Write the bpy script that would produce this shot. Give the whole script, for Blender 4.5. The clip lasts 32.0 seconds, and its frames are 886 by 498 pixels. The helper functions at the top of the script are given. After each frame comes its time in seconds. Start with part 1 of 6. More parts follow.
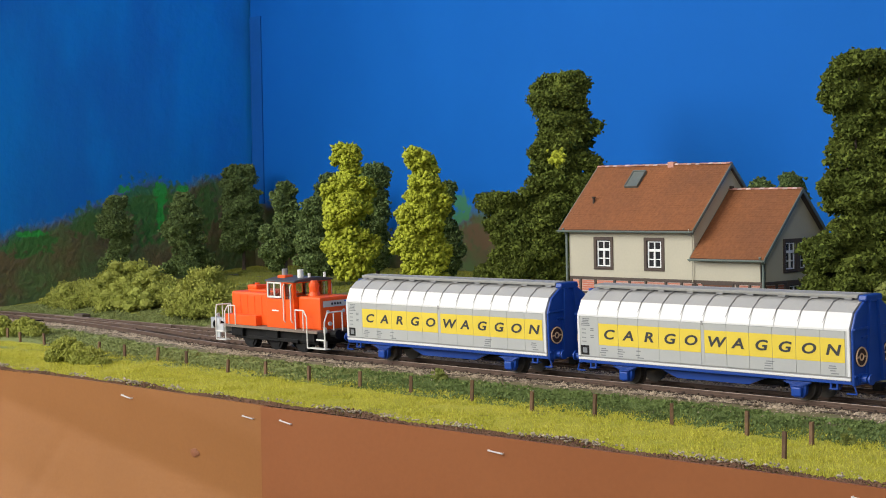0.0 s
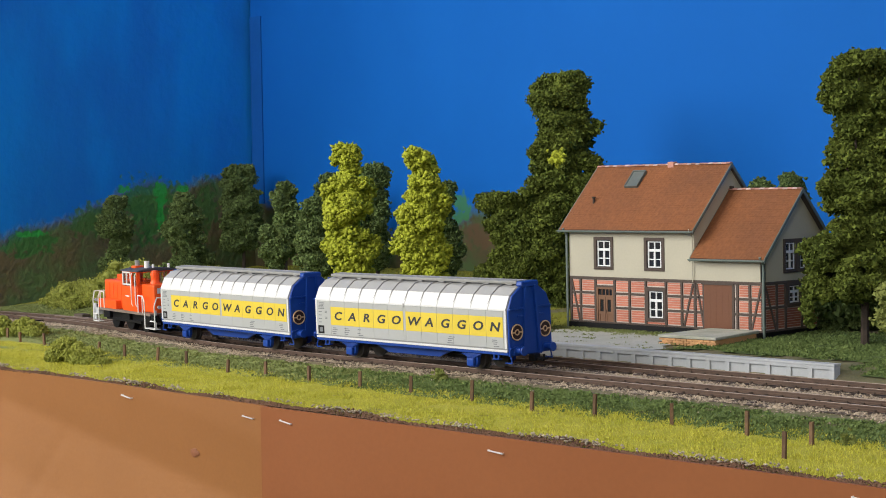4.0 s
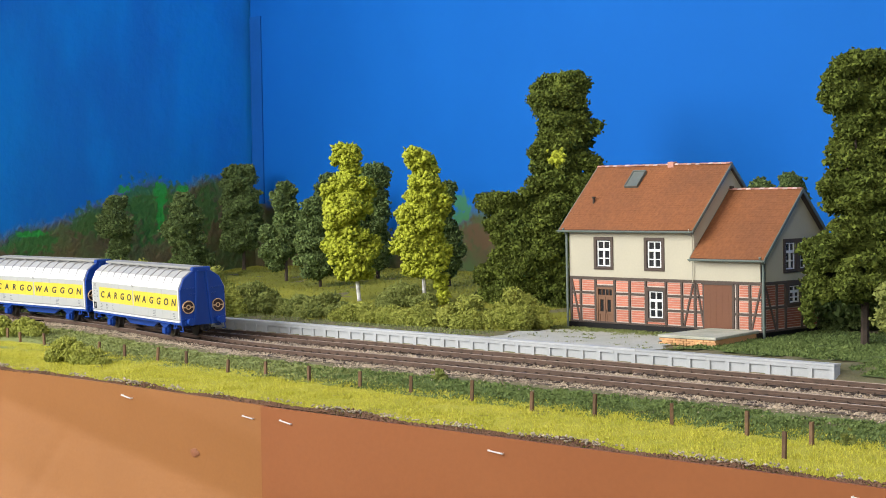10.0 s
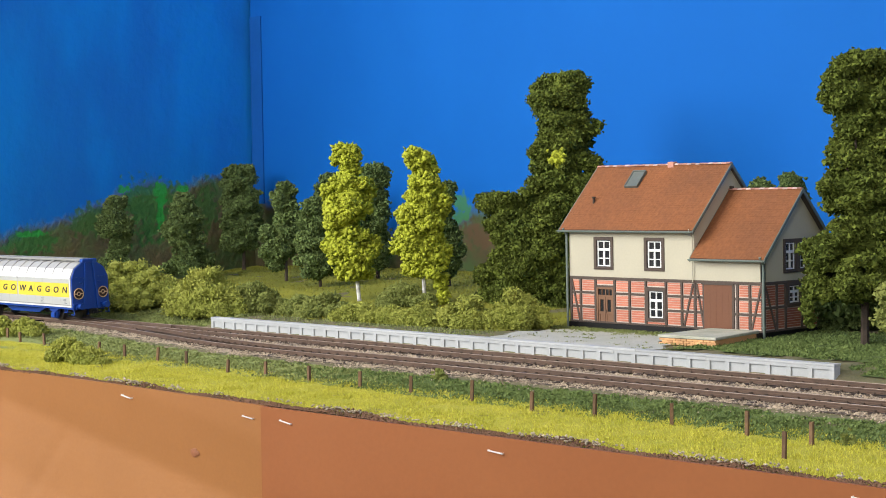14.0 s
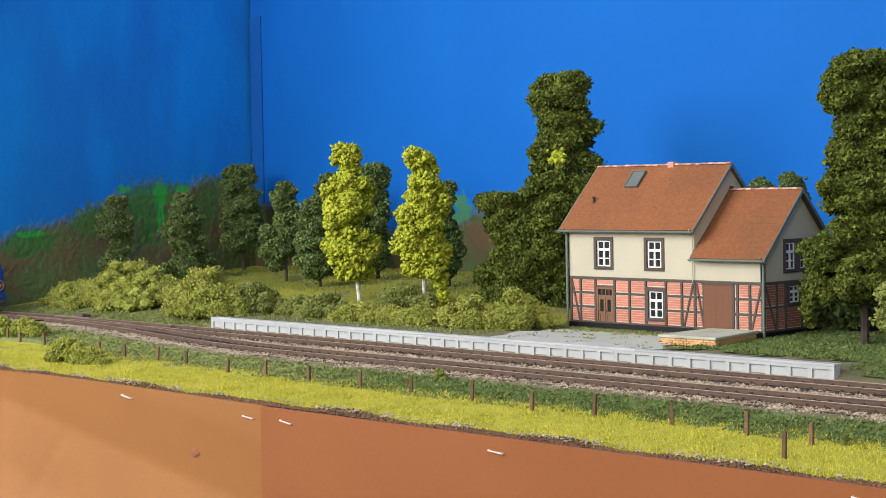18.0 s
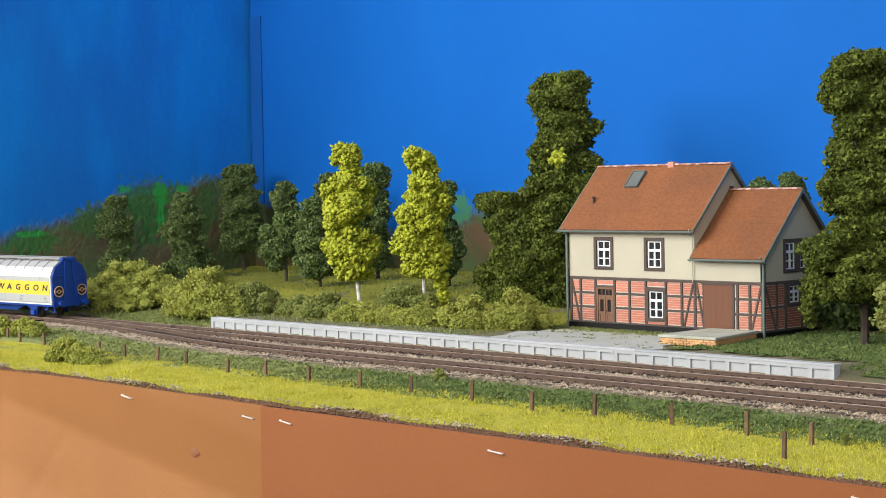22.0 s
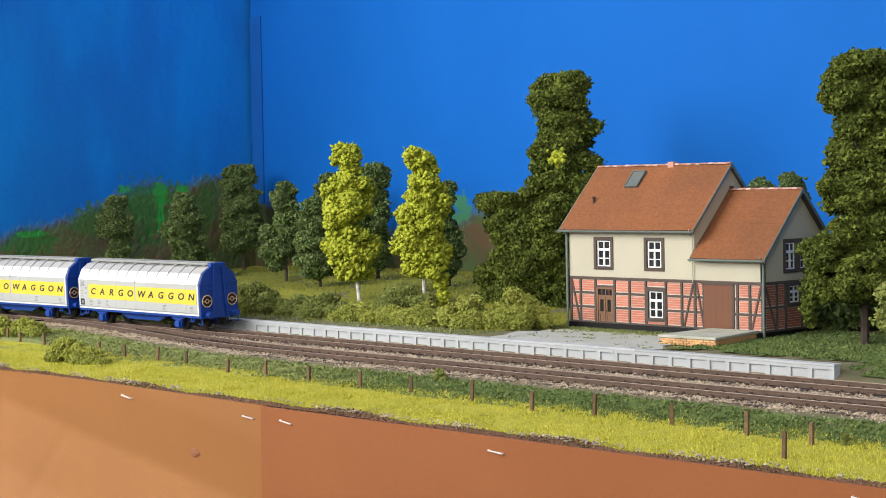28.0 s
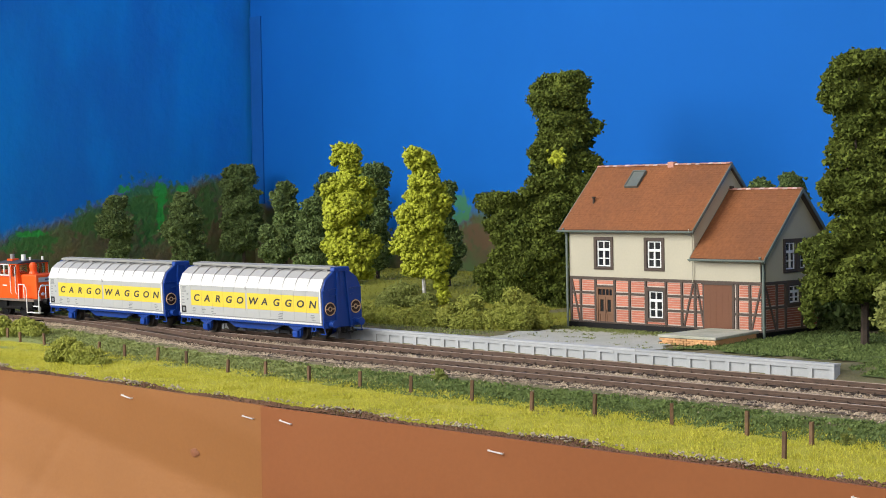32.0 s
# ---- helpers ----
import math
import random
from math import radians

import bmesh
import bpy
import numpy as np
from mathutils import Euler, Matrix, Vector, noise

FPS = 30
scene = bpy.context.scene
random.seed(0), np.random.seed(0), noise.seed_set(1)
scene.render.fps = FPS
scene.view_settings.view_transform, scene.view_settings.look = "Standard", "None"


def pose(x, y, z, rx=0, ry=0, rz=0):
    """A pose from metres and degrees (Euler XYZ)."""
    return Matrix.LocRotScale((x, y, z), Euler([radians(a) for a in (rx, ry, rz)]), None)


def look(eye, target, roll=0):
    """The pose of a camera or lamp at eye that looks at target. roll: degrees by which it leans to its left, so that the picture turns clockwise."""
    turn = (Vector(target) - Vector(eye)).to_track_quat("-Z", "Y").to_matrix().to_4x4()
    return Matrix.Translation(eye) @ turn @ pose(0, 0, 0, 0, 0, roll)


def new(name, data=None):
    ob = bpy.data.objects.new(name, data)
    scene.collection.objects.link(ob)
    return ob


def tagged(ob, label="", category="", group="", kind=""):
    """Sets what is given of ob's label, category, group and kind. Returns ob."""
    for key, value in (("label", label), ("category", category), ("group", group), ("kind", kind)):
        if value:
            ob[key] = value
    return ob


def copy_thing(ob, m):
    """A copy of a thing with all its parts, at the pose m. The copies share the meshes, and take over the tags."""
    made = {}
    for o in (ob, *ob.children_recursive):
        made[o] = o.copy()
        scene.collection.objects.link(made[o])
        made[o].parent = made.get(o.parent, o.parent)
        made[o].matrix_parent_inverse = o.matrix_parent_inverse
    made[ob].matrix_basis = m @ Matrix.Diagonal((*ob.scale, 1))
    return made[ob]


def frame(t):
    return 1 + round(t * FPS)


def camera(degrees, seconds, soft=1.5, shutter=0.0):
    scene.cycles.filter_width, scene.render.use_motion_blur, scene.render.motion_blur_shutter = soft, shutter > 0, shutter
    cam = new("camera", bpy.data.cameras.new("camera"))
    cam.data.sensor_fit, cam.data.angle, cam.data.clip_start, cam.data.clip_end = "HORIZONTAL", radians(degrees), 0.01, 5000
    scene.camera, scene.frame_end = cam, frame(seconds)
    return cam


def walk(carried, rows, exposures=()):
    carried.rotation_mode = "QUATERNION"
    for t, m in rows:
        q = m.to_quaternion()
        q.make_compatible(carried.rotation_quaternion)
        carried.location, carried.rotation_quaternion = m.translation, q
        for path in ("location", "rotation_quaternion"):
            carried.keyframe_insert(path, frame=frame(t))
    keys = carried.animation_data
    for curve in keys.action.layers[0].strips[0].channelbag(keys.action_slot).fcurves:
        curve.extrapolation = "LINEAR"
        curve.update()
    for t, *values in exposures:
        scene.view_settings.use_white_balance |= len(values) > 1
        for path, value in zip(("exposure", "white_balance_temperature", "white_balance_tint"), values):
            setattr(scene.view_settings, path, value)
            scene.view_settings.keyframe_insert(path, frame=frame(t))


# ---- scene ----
import itertools

# A model railway in 1:87. World x runs along the tracks, y towards the back wall.
EYE = (0.0, 0.0, 0.0951)
VIEW = radians(46.7)
cam = camera(29.75, 32.0, soft=0.95)
AIM = (-math.sin(VIEW), math.cos(VIEW), 0.0951 - math.tan(radians(2.078)))
POSE = look(EYE, AIM, -0.987)
walk(cam, [(0.0, POSE), (32.0, POSE)], [(0.0, -0.42), (3.0, -0.43), (6.0, -0.37), (7.5, -0.25), (9.0, -0.08), (10.5, 0.0), (27.0, 0.0), (30.0, -0.1), (32.0, -0.2)])
world = bpy.data.worlds.new("sky")
scene.world = world
world.use_nodes = True
wn = world.node_tree.nodes
sky = wn.new("ShaderNodeTexSky")
sky.sky_type, sky.sun_disc = "NISHITA", False
sky.sun_elevation, sky.sun_rotation = radians(38), radians(200)
wn["Background"].inputs["Strength"].default_value = 0.12
world.node_tree.links.new(sky.outputs[0], wn["Background"].inputs[0])

# daylight through the room's left window, and an added fill lamp on the right


def room_light(x, y, z, w, h, watts):
    data = bpy.data.lights.new("window_fill_light", "AREA")
    data.shape, data.size, data.size_y, data.energy = "RECTANGLE", w, h, watts
    data.color = (1.0, 0.985, 0.94)
    ob = new("window_fill_light", data)
    ob.matrix_world = look((x, y, z), (x, y + 1.0, z - 0.25))
    return ob


room_light(-1.6, -0.97, 0.9, 1.8, 1.15, 69)
# unseen fill, no window known here; lifts the side board and right-facing sides
room_light(0.75, -0.97, 0.9, 1.2, 1.15, 16)
MM = 0.001


def mat(name, color, rough=0.7, metal=0.0, var=0.15, scale=300.0, bump=0.15, second=None, detail=1600.0, island=0.0, obj=0.0, spec=0.4, mix2=0.5, dist=0.0006):
    """A surface with grain at two sizes: broad patches towards `second` and fine grain in value and relief."""
    m = bpy.data.materials.new(name)
    m.use_nodes = True
    nt = m.node_tree
    n, l = nt.nodes, nt.links
    b = n["Principled BSDF"]
    b.inputs["Roughness"].default_value, b.inputs["Metallic"].default_value = rough, metal
    b.inputs["Specular IOR Level"].default_value = spec
    co = n.new("ShaderNodeTexCoord")
    n1, n2 = n.new("ShaderNodeTexNoise"), n.new("ShaderNodeTexNoise")
    n1.inputs["Scale"].default_value, n2.inputs["Scale"].default_value = scale, detail
    n1.inputs["Detail"].default_value, n2.inputs["Detail"].default_value = 4, 3
    l.new(co.outputs["Object"], n1.inputs[0])
    l.new(co.outputs["Object"], n2.inputs[0])
    mx = n.new("ShaderNodeMix")
    mx.data_type = "RGBA"
    second = second or tuple(c * (1 - 1.6 * var) for c in color)
    mx.inputs[6].default_value, mx.inputs[7].default_value = (*color, 1), (*second, 1)
    ramp = n.new("ShaderNodeMapRange")
    ramp.inputs[1].default_value, ramp.inputs[2].default_value = 0.5 - 0.3 * mix2, 0.5 + 0.6 * mix2
    l.new(n1.outputs[0], ramp.inputs[0])
    l.new(ramp.outputs[0], mx.inputs[0])
    hsv = n.new("ShaderNodeHueSaturation")
    l.new(mx.outputs[2], hsv.inputs["Color"])
    val = n.new("ShaderNodeMapRange")
    val.inputs[3].default_value, val.inputs[4].default_value = 1 - var, 1 + var
    l.new(n2.outputs[0], val.inputs[0])
    last = val.outputs[0]
    for amount, kind, out in ((island, "ShaderNodeNewGeometry", "Random Per Island"), (obj, "ShaderNodeObjectInfo", "Random")):
        if amount:
            src, mr, mu = n.new(kind), n.new("ShaderNodeMapRange"), n.new("ShaderNodeMath")
            mr.inputs[3].default_value, mr.inputs[4].default_value = 1 - amount, 1 + amount
            mu.operation = "MULTIPLY"
            l.new(src.outputs[out], mr.inputs[0])
            l.new(mr.outputs[0], mu.inputs[0])
            l.new(last, mu.inputs[1])
            last = mu.outputs[0]
    l.new(last, hsv.inputs["Value"])
    l.new(hsv.outputs[0], b.inputs["Base Color"])
    if bump:
        bp = n.new("ShaderNodeBump")
        bp.inputs["Strength"].default_value, bp.inputs["Distance"].default_value = bump, dist
        l.new(n2.outputs[0], bp.inputs["Height"])
        l.new(bp.outputs[0], b.inputs["Normal"])
    return m


def finish(name, bm, material, smooth=False):
    me = bpy.data.meshes.new(name)
    bm.normal_update()
    bm.to_mesh(me)
    bm.free()
    me.transform(Matrix.Scale(MM, 4))
    if material:
        me.materials.append(material)
    if smooth:
        me.shade_smooth()
    return me


def part(name, bm, material, parent=None, label="", smooth=False, at=None):
    """One bmesh, in millimetres, as one mesh object under parent."""
    ob = new(name, finish(name, bm, material, smooth))
    if parent:
        ob.parent = parent
    if at is not None:
        ob.matrix_basis = at
    if label:
        ob["label"] = label
    return ob


def raw(name, verts, faces, material, parent=None, smooth=False):
    """Many faces at once from arrays, in millimetres."""
    me = bpy.data.meshes.new(name)
    me.from_pydata([tuple(v) for v in (np.asarray(verts) * MM).tolist()], [], [tuple(f) for f in np.asarray(faces).tolist()])
    me.materials.append(material)
    if smooth:
        me.shade_smooth()
    ob = new(name, me)
    if parent:
        ob.parent = parent
    return ob


def thing(name, m, label, category, group="", kind=""):
    ob = new(name)
    ob.empty_display_size = 0.01
    ob.matrix_world = m
    return tagged(ob, label, category, group, kind)


def box(bm, x0, x1, y0, y1, z0, z1, bevel=0.0, m=None):
    r = bmesh.ops.create_cube(bm, size=1.0)["verts"]
    bmesh.ops.scale(bm, vec=(x1 - x0, y1 - y0, z1 - z0), verts=r)
    bmesh.ops.translate(bm, vec=((x0 + x1) / 2, (y0 + y1) / 2, (z0 + z1) / 2), verts=r)
    if bevel:
        edges = list({e for v in r for e in v.link_edges})
        out = bmesh.ops.bevel(bm, geom=edges, offset=bevel, segments=2, affect="EDGES", profile=0.6)
        r = list({v for f in out["faces"] for v in f.verts} | {v for v in r if v.is_valid})
    if m is not None:
        bmesh.ops.transform(bm, matrix=m, verts=r)
    return r


def rod(bm, a, b, r, seg=8, r2=None):
    a, b = Vector(a), Vector(b)
    d = b - a
    v = bmesh.ops.create_cone(bm, cap_ends=True, segments=seg, radius1=r, radius2=r if r2 is None else r2, depth=d.length)["verts"]
    bmesh.ops.transform(bm, matrix=Matrix.Translation((a + b) / 2) @ d.to_track_quat("Z", "Y").to_matrix().to_4x4(), verts=v)
    return v


def wire(bm, pts, r, seg=6):
    for a, b in zip(pts, pts[1:]):
        rod(bm, a, b, r, seg)


def prism(bm, profile, a, b, axis="x"):
    """A closed outline drawn out from a to b along one axis."""
    put = {"x": lambda k, p, q: (k, p, q), "y": lambda k, p, q: (p, k, q), "z": lambda k, p, q: (p, q, k)}[axis]
    va = [bm.verts.new(put(a, p, q)) for p, q in profile]
    vb = [bm.verts.new(put(b, p, q)) for p, q in profile]
    n = len(profile)
    f = [bm.faces.new(va), bm.faces.new(vb)]
    for i in range(n):
        f.append(bm.faces.new((va[i], va[(i + 1) % n], vb[(i + 1) % n], vb[i])))
    bmesh.ops.recalc_face_normals(bm, faces=f)
    return va + vb


def writing(text, height, depth, material, parent, m, name="lettering", shear=0.0, width=1.0, spacing=1.0, weight=0.0):
    cu = bpy.data.curves.new(name, "FONT")
    cu.body, cu.size, cu.extrude, cu.shear, cu.align_x, cu.align_y = text, height * MM, depth * MM, shear, "CENTER", "CENTER"
    cu.space_character, cu.offset, cu.resolution_u = spacing, weight * MM, 3
    ob = new(name, cu)
    me = bpy.data.meshes.new_from_object(ob)
    bpy.data.objects.remove(ob)
    bpy.data.curves.remove(cu)
    me.transform(Matrix.Diagonal((width, 1, 1, 1)))
    me.materials.clear()
    me.materials.append(material)
    ob = new(name, me)
    ob.parent = parent
    ob.matrix_basis = m
    return ob


def flakes(rng, blobs, count, size, flat=0.35, fill=0.55, up=0.0):
    """Leaf flakes strewn over lumps: blobs are rows of x, y, z, rx, ry, rz. Gives verts and quads."""
    blobs = np.asarray(blobs, float)
    w = (blobs[:, 3] * blobs[:, 4] + blobs[:, 4] * blobs[:, 5] + blobs[:, 3] * blobs[:, 5])
    pick = rng.choice(len(blobs), count, p=w / w.sum())
    d = rng.normal(size=(count, 3))
    d /= np.linalg.norm(d, axis=1)[:, None]
    rad = fill + (1.08 - fill) * rng.random(count) ** 0.6
    c = blobs[pick, :3] + d * blobs[pick, 3:] * rad[:, None]
    a = rng.normal(size=(count, 3)) + d * 0.2
    nrm = d + rng.normal(size=(count, 3)) * 0.8 + np.array([0, 0, up])
    nrm /= np.linalg.norm(nrm, axis=1)[:, None]
    a -= nrm * (a * nrm).sum(1)[:, None]
    a /= np.linalg.norm(a, axis=1)[:, None]
    b = np.cross(nrm, a)
    s = size * (0.55 + 0.9 * rng.random(count))[:, None]
    v = np.stack([c - a * s, c - b * s * 0.7 + nrm * s * flat, c + a * s, c + b * s * 0.7 - nrm * s * flat * 0.6], 1).reshape(-1, 3)
    f = np.arange(count * 4).reshape(-1, 4)
    return v, f


def ico_template(sub):
    bm = bmesh.new()
    bmesh.ops.create_icosphere(bm, subdivisions=sub, radius=1.0)
    v, f = np.array([q.co[:] for q in bm.verts]), np.array([[q.index for q in p.verts] for p in bm.faces])
    bm.free()
    return v, f


ICO1, ICO2 = ico_template(1), ico_template(2)


def lumps(rng, blobs, scale=0.8, ico=ICO2, rough=0.16):
    """Rough solid hearts for the lumps, so that a crown is dense. Gives verts and triangles."""
    blobs = np.asarray(blobs, float)
    v, f = ico
    k = scale * (1 + rough * rng.normal(size=(len(blobs), len(v), 1)).clip(-1.5, 1.5))
    V = blobs[:, None, :3] + v[None] * k * blobs[:, None, 3:]
    F = (np.arange(len(blobs))[:, None, None] * len(v) + f[None]).reshape(-1, 3)
    return V.reshape(-1, 3), F


def nuggets(rng, c, size, squash=0.85, tetra=False, ragged=0.8):
    """Torn crumbs of foam at the points c, each a lopsided solid turned its own way. Gives verts and triangles."""
    n = len(c)
    if tetra:
        base = np.array([(1, 1, 1), (1, -1, -1), (-1, 1, -1), (-1, -1, 1)], float) * 0.75
        tri = np.array([(0, 1, 2), (0, 2, 3), (0, 3, 1), (1, 3, 2)])
    else:
        base = np.array([(1, 0, 0), (0, 1, 0), (-1, 0, 0), (0, -1, 0), (0, 0, 1), (0, 0, -1)], float)
        tri = np.array([(0, 1, 4), (1, 2, 4), (2, 3, 4), (3, 0, 4), (1, 0, 5), (2, 1, 5), (3, 2, 5), (0, 3, 5)])
    k = len(base)
    q = rng.normal(size=(n, 4))
    q /= np.linalg.norm(q, axis=1)[:, None]
    w, x, y, z = q.T
    rot = np.stack([1 - 2 * (y * y + z * z), 2 * (x * y - w * z), 2 * (x * z + w * y), 2 * (x * y + w * z), 1 - 2 * (x * x + z * z), 2 * (y * z - w * x), 2 * (x * z - w * y), 2 * (y * z + w * x), 1 - 2 * (x * x + y * y)], -1).reshape(n, 3, 3)
    v = base[None] * (0.95 + ragged * (rng.random((n, k, 1)) - 0.5)) * np.array([1.2, 1.0, squash]) * size * (0.55 + 0.9 * rng.random((n, 1, 1)))
    v = np.einsum("nij,nkj->nki", rot, v) + np.asarray(c)[:, None]
    f = (np.arange(n)[:, None, None] * k + tri[None]).reshape(-1, 3)
    return v.reshape(-1, 3), f


def over(rng, blobs, count, spread=0.12, cull=0.8):
    """Points strewn over the outside of many lumps, ragged in depth, none deep inside another lump."""
    blobs = np.asarray(blobs, float)
    w = blobs[:, 3] * blobs[:, 4] + blobs[:, 3] * blobs[:, 5]
    pick = rng.choice(len(blobs), count, p=w / w.sum())
    d = rng.normal(size=(count, 3))
    d /= np.linalg.norm(d, axis=1)[:, None]
    c = blobs[pick, :3] + d * blobs[pick, 3:] * (0.95 + spread * rng.normal(size=(count, 1)))
    inside = np.zeros(count, bool)
    for k in np.argsort(-blobs[:, 3])[: max(12, len(blobs) // 4)]:
        b = blobs[k]
        q = (((c - b[:3]) / b[3:]) ** 2).sum(1) < cull ** 2
        q[pick == k] = False
        inside |= q
    return c[~inside]


def wall_paint(name, blue, blue2, axis, lo, hi, line, dabs, brush=0.6, soft=5.0, tone=1.0):
    """Brushed blue paint with a wood painted on it: a ragged soft outline over the wall's run, and dabs (run, height, half sizes, colour), in millimetres."""
    m = bpy.data.materials.new(name)
    m.use_nodes = True
    nt = m.node_tree
    n, l = nt.nodes, nt.links
    b = n["Principled BSDF"]
    b.inputs["Roughness"].default_value, b.inputs["Specular IOR Level"].default_value = 0.65, 0.1
    co, sp = n.new("ShaderNodeTexCoord"), n.new("ShaderNodeSeparateXYZ")
    l.new(co.outputs["Object"], sp.inputs[0])

    def calc(op, a, c, d=None):
        q = n.new("ShaderNodeMath")
        q.operation = op
        for i, v in enumerate((a, c, d)):
            if v is None:
                continue
            if isinstance(v, (int, float)):
                q.inputs[i].default_value = v
            else:
                l.new(v, q.inputs[i])
        return q.outputs[0]

    def cloud(scale, detail=4.0, stretch=(1, 1, 1)):
        mp, t = n.new("ShaderNodeMapping"), n.new("ShaderNodeTexNoise")
        mp.inputs["Scale"].default_value = stretch
        mp.inputs["Rotation"].default_value = (radians(20), radians(20), 0)
        t.inputs["Scale"].default_value, t.inputs["Detail"].default_value = scale, detail
        l.new(co.outputs["Object"], mp.inputs[0])
        l.new(mp.outputs[0], t.inputs[0])
        return t.outputs[0]

    def step(value, a, c):
        q = n.new("ShaderNodeMapRange")
        q.interpolation_type = "SMOOTHSTEP"
        q.inputs[1].default_value, q.inputs[2].default_value = a, c
        l.new(value, q.inputs[0])
        return q.outputs[0]

    def blend(k, a, c):
        q = n.new("ShaderNodeMix")
        q.data_type = "RGBA"
        l.new(k, q.inputs[0])
        for i, v in ((6, a), (7, c)):
            if isinstance(v, tuple):
                q.inputs[i].default_value = (*v, 1)
            else:
                l.new(v, q.inputs[i])
        return q.outputs[2]

    run, up = calc("MULTIPLY", sp.outputs[axis], 1000.0), calc("MULTIPLY", sp.outputs[2], 1000.0)
    big, fine, strokes = cloud(28.0), cloud(160.0, 5.0), cloud(17.0, 5.0, (1, 1, 0.4) if axis == 1 else (0.5, 1, 0.3))
    ramp = n.new("ShaderNodeValToRGB")
    ramp.color_ramp.interpolation = "EASE"
    els = ramp.color_ramp.elements
    while len(els) < len(line):
        els.new(0.5)
    for e, (a, z) in zip(els, line):
        e.position = (a - lo) / (hi - lo)
        e.color = (z / 200,) * 3 + (1,)
    at = calc("DIVIDE", calc("SUBTRACT", run, lo), hi - lo)
    l.new(at, ramp.inputs[0])
    rag = calc("ADD", calc("MULTIPLY", calc("SUBTRACT", big, 0.5), 30.0), calc("MULTIPLY", calc("SUBTRACT", fine, 0.5), 16.0))
    rag = calc("ADD", rag, calc("MULTIPLY", calc("SUBTRACT", strokes, 0.5), 14.0))
    over = calc("ADD", calc("SUBTRACT", calc("MULTIPLY", ramp.outputs[0], 200.0), up), rag)
    wood = step(over, -soft, soft)
    sky_ = blend(step(strokes, 0.35, 0.7), blue, blue2)
    shade = lambda c: tuple(q * tone for q in c)
    brown = blend(step(big, 0.38, 0.62), shade((0.10, 0.08, 0.042)), shade((0.07, 0.108, 0.042)))
    brown = blend(step(fine, 0.45, 0.8), brown, shade((0.075, 0.068, 0.038)))
    colour = blend(wood, sky_, brown)
    for a, z, ra, rz, c in dabs:
        dx = calc("DIVIDE", calc("SUBTRACT", run, float(a)), float(ra))
        dz = calc("DIVIDE", calc("SUBTRACT", up, float(z)), float(rz))
        r2 = calc("ADD", calc("MULTIPLY", dx, dx), calc("MULTIPLY", dz, dz))
        r2 = calc("ADD", r2, calc("ADD", calc("MULTIPLY", calc("SUBTRACT", big, 0.5), 2.2), calc("MULTIPLY", calc("SUBTRACT", fine, 0.5), 6.0)))
        k = calc("MULTIPLY", step(calc("SUBTRACT", 1.0, r2), -0.5, 0.7), 0.85)
        colour = blend(k, colour, c)
    l.new(colour, b.inputs["Base Color"])
    bp = n.new("ShaderNodeBump")
    bp.inputs["Strength"].default_value, bp.inputs["Distance"].default_value = brush, 0.004
    l.new(calc("ADD", calc("MULTIPLY", strokes, 0.8), calc("MULTIPLY", fine, calc("ADD", calc("MULTIPLY", wood, 0.8), 0.2))), bp.inputs["Height"])
    l.new(bp.outputs[0], b.inputs["Normal"])
    return m


LEAF_PAINT, MID_PAINT, VIVID_PAINT = (0.055, 0.20, 0.05), (0.075, 0.18, 0.05), (0.04, 0.40, 0.07)
BLUE_SIDE = wall_paint("brushed_blue_paint", (0.014, 0.20, 0.68), (0.010, 0.265, 0.82), 1, 620, 960,
                       [(620, 40), (679, 60), (709, 69), (740, 76), (776, 88), (796, 99), (829, 104), (859, 101), (895, 106), (935, 104)],
                       [(704, 56, 22, 11, LEAF_PAINT), (820, 80, 27, 27, LEAF_PAINT), (884, 86, 12, 22, MID_PAINT), (763, 72, 20, 14, MID_PAINT), (855, 92, 14, 10, MID_PAINT),
                        (834, 95, 5.5, 11, VIVID_PAINT), (796, 99, 7, 3.5, VIVID_PAINT), (858, 98, 5, 4, VIVID_PAINT), (706, 63, 12, 2.5, VIVID_PAINT), (834, 78, 4, 14, VIVID_PAINT)], 0.6, 8.0, 1.75)
BLUE_FAR = wall_paint("blue_wall_paint", (0.004, 0.112, 0.46), (0.005, 0.122, 0.49), 0, -1260, -300,
                      [(-1260, 104), (-1228, 84), (-1180, 76), (-1120, 64), (-1050, 58), (-985, 70), (-955, 74), (-850, 56), (-300, 50)],
                      [(-971, 78, 14, 12, LEAF_PAINT), (-990, 72, 9, 9, MID_PAINT), (-950, 56, 14, 10, (0.12, 0.075, 0.045))], 0.08, 8.0)
BATTEN = mat("dull_blue_batten_paint", (0.008, 0.10, 0.39), 0.7, var=0.06, scale=20, detail=300, bump=0.1, spec=0.1)
ROOM = mat("room_plaster", (0.75, 0.72, 0.66), 0.9, var=0.05, scale=4, detail=120)
WOODFLOOR = mat("room_floor_boards", (0.3, 0.2, 0.12), 0.6, var=0.15, scale=5, detail=60)
HARDBOARD = mat("brown_hardboard", (0.285, 0.122, 0.038), 0.6, var=0.06, scale=14, detail=500, bump=0.08, second=(0.255, 0.107, 0.032), spec=0.25)
HARDBOARD_RED = mat("red_brown_hardboard", (0.25, 0.086, 0.027), 0.6, var=0.06, scale=14, detail=500, bump=0.08, second=(0.23, 0.076, 0.023), spec=0.25)
STAIN = mat("dark_brown_spot", (0.235, 0.085, 0.035), 0.6, var=0.2, scale=90, detail=700)
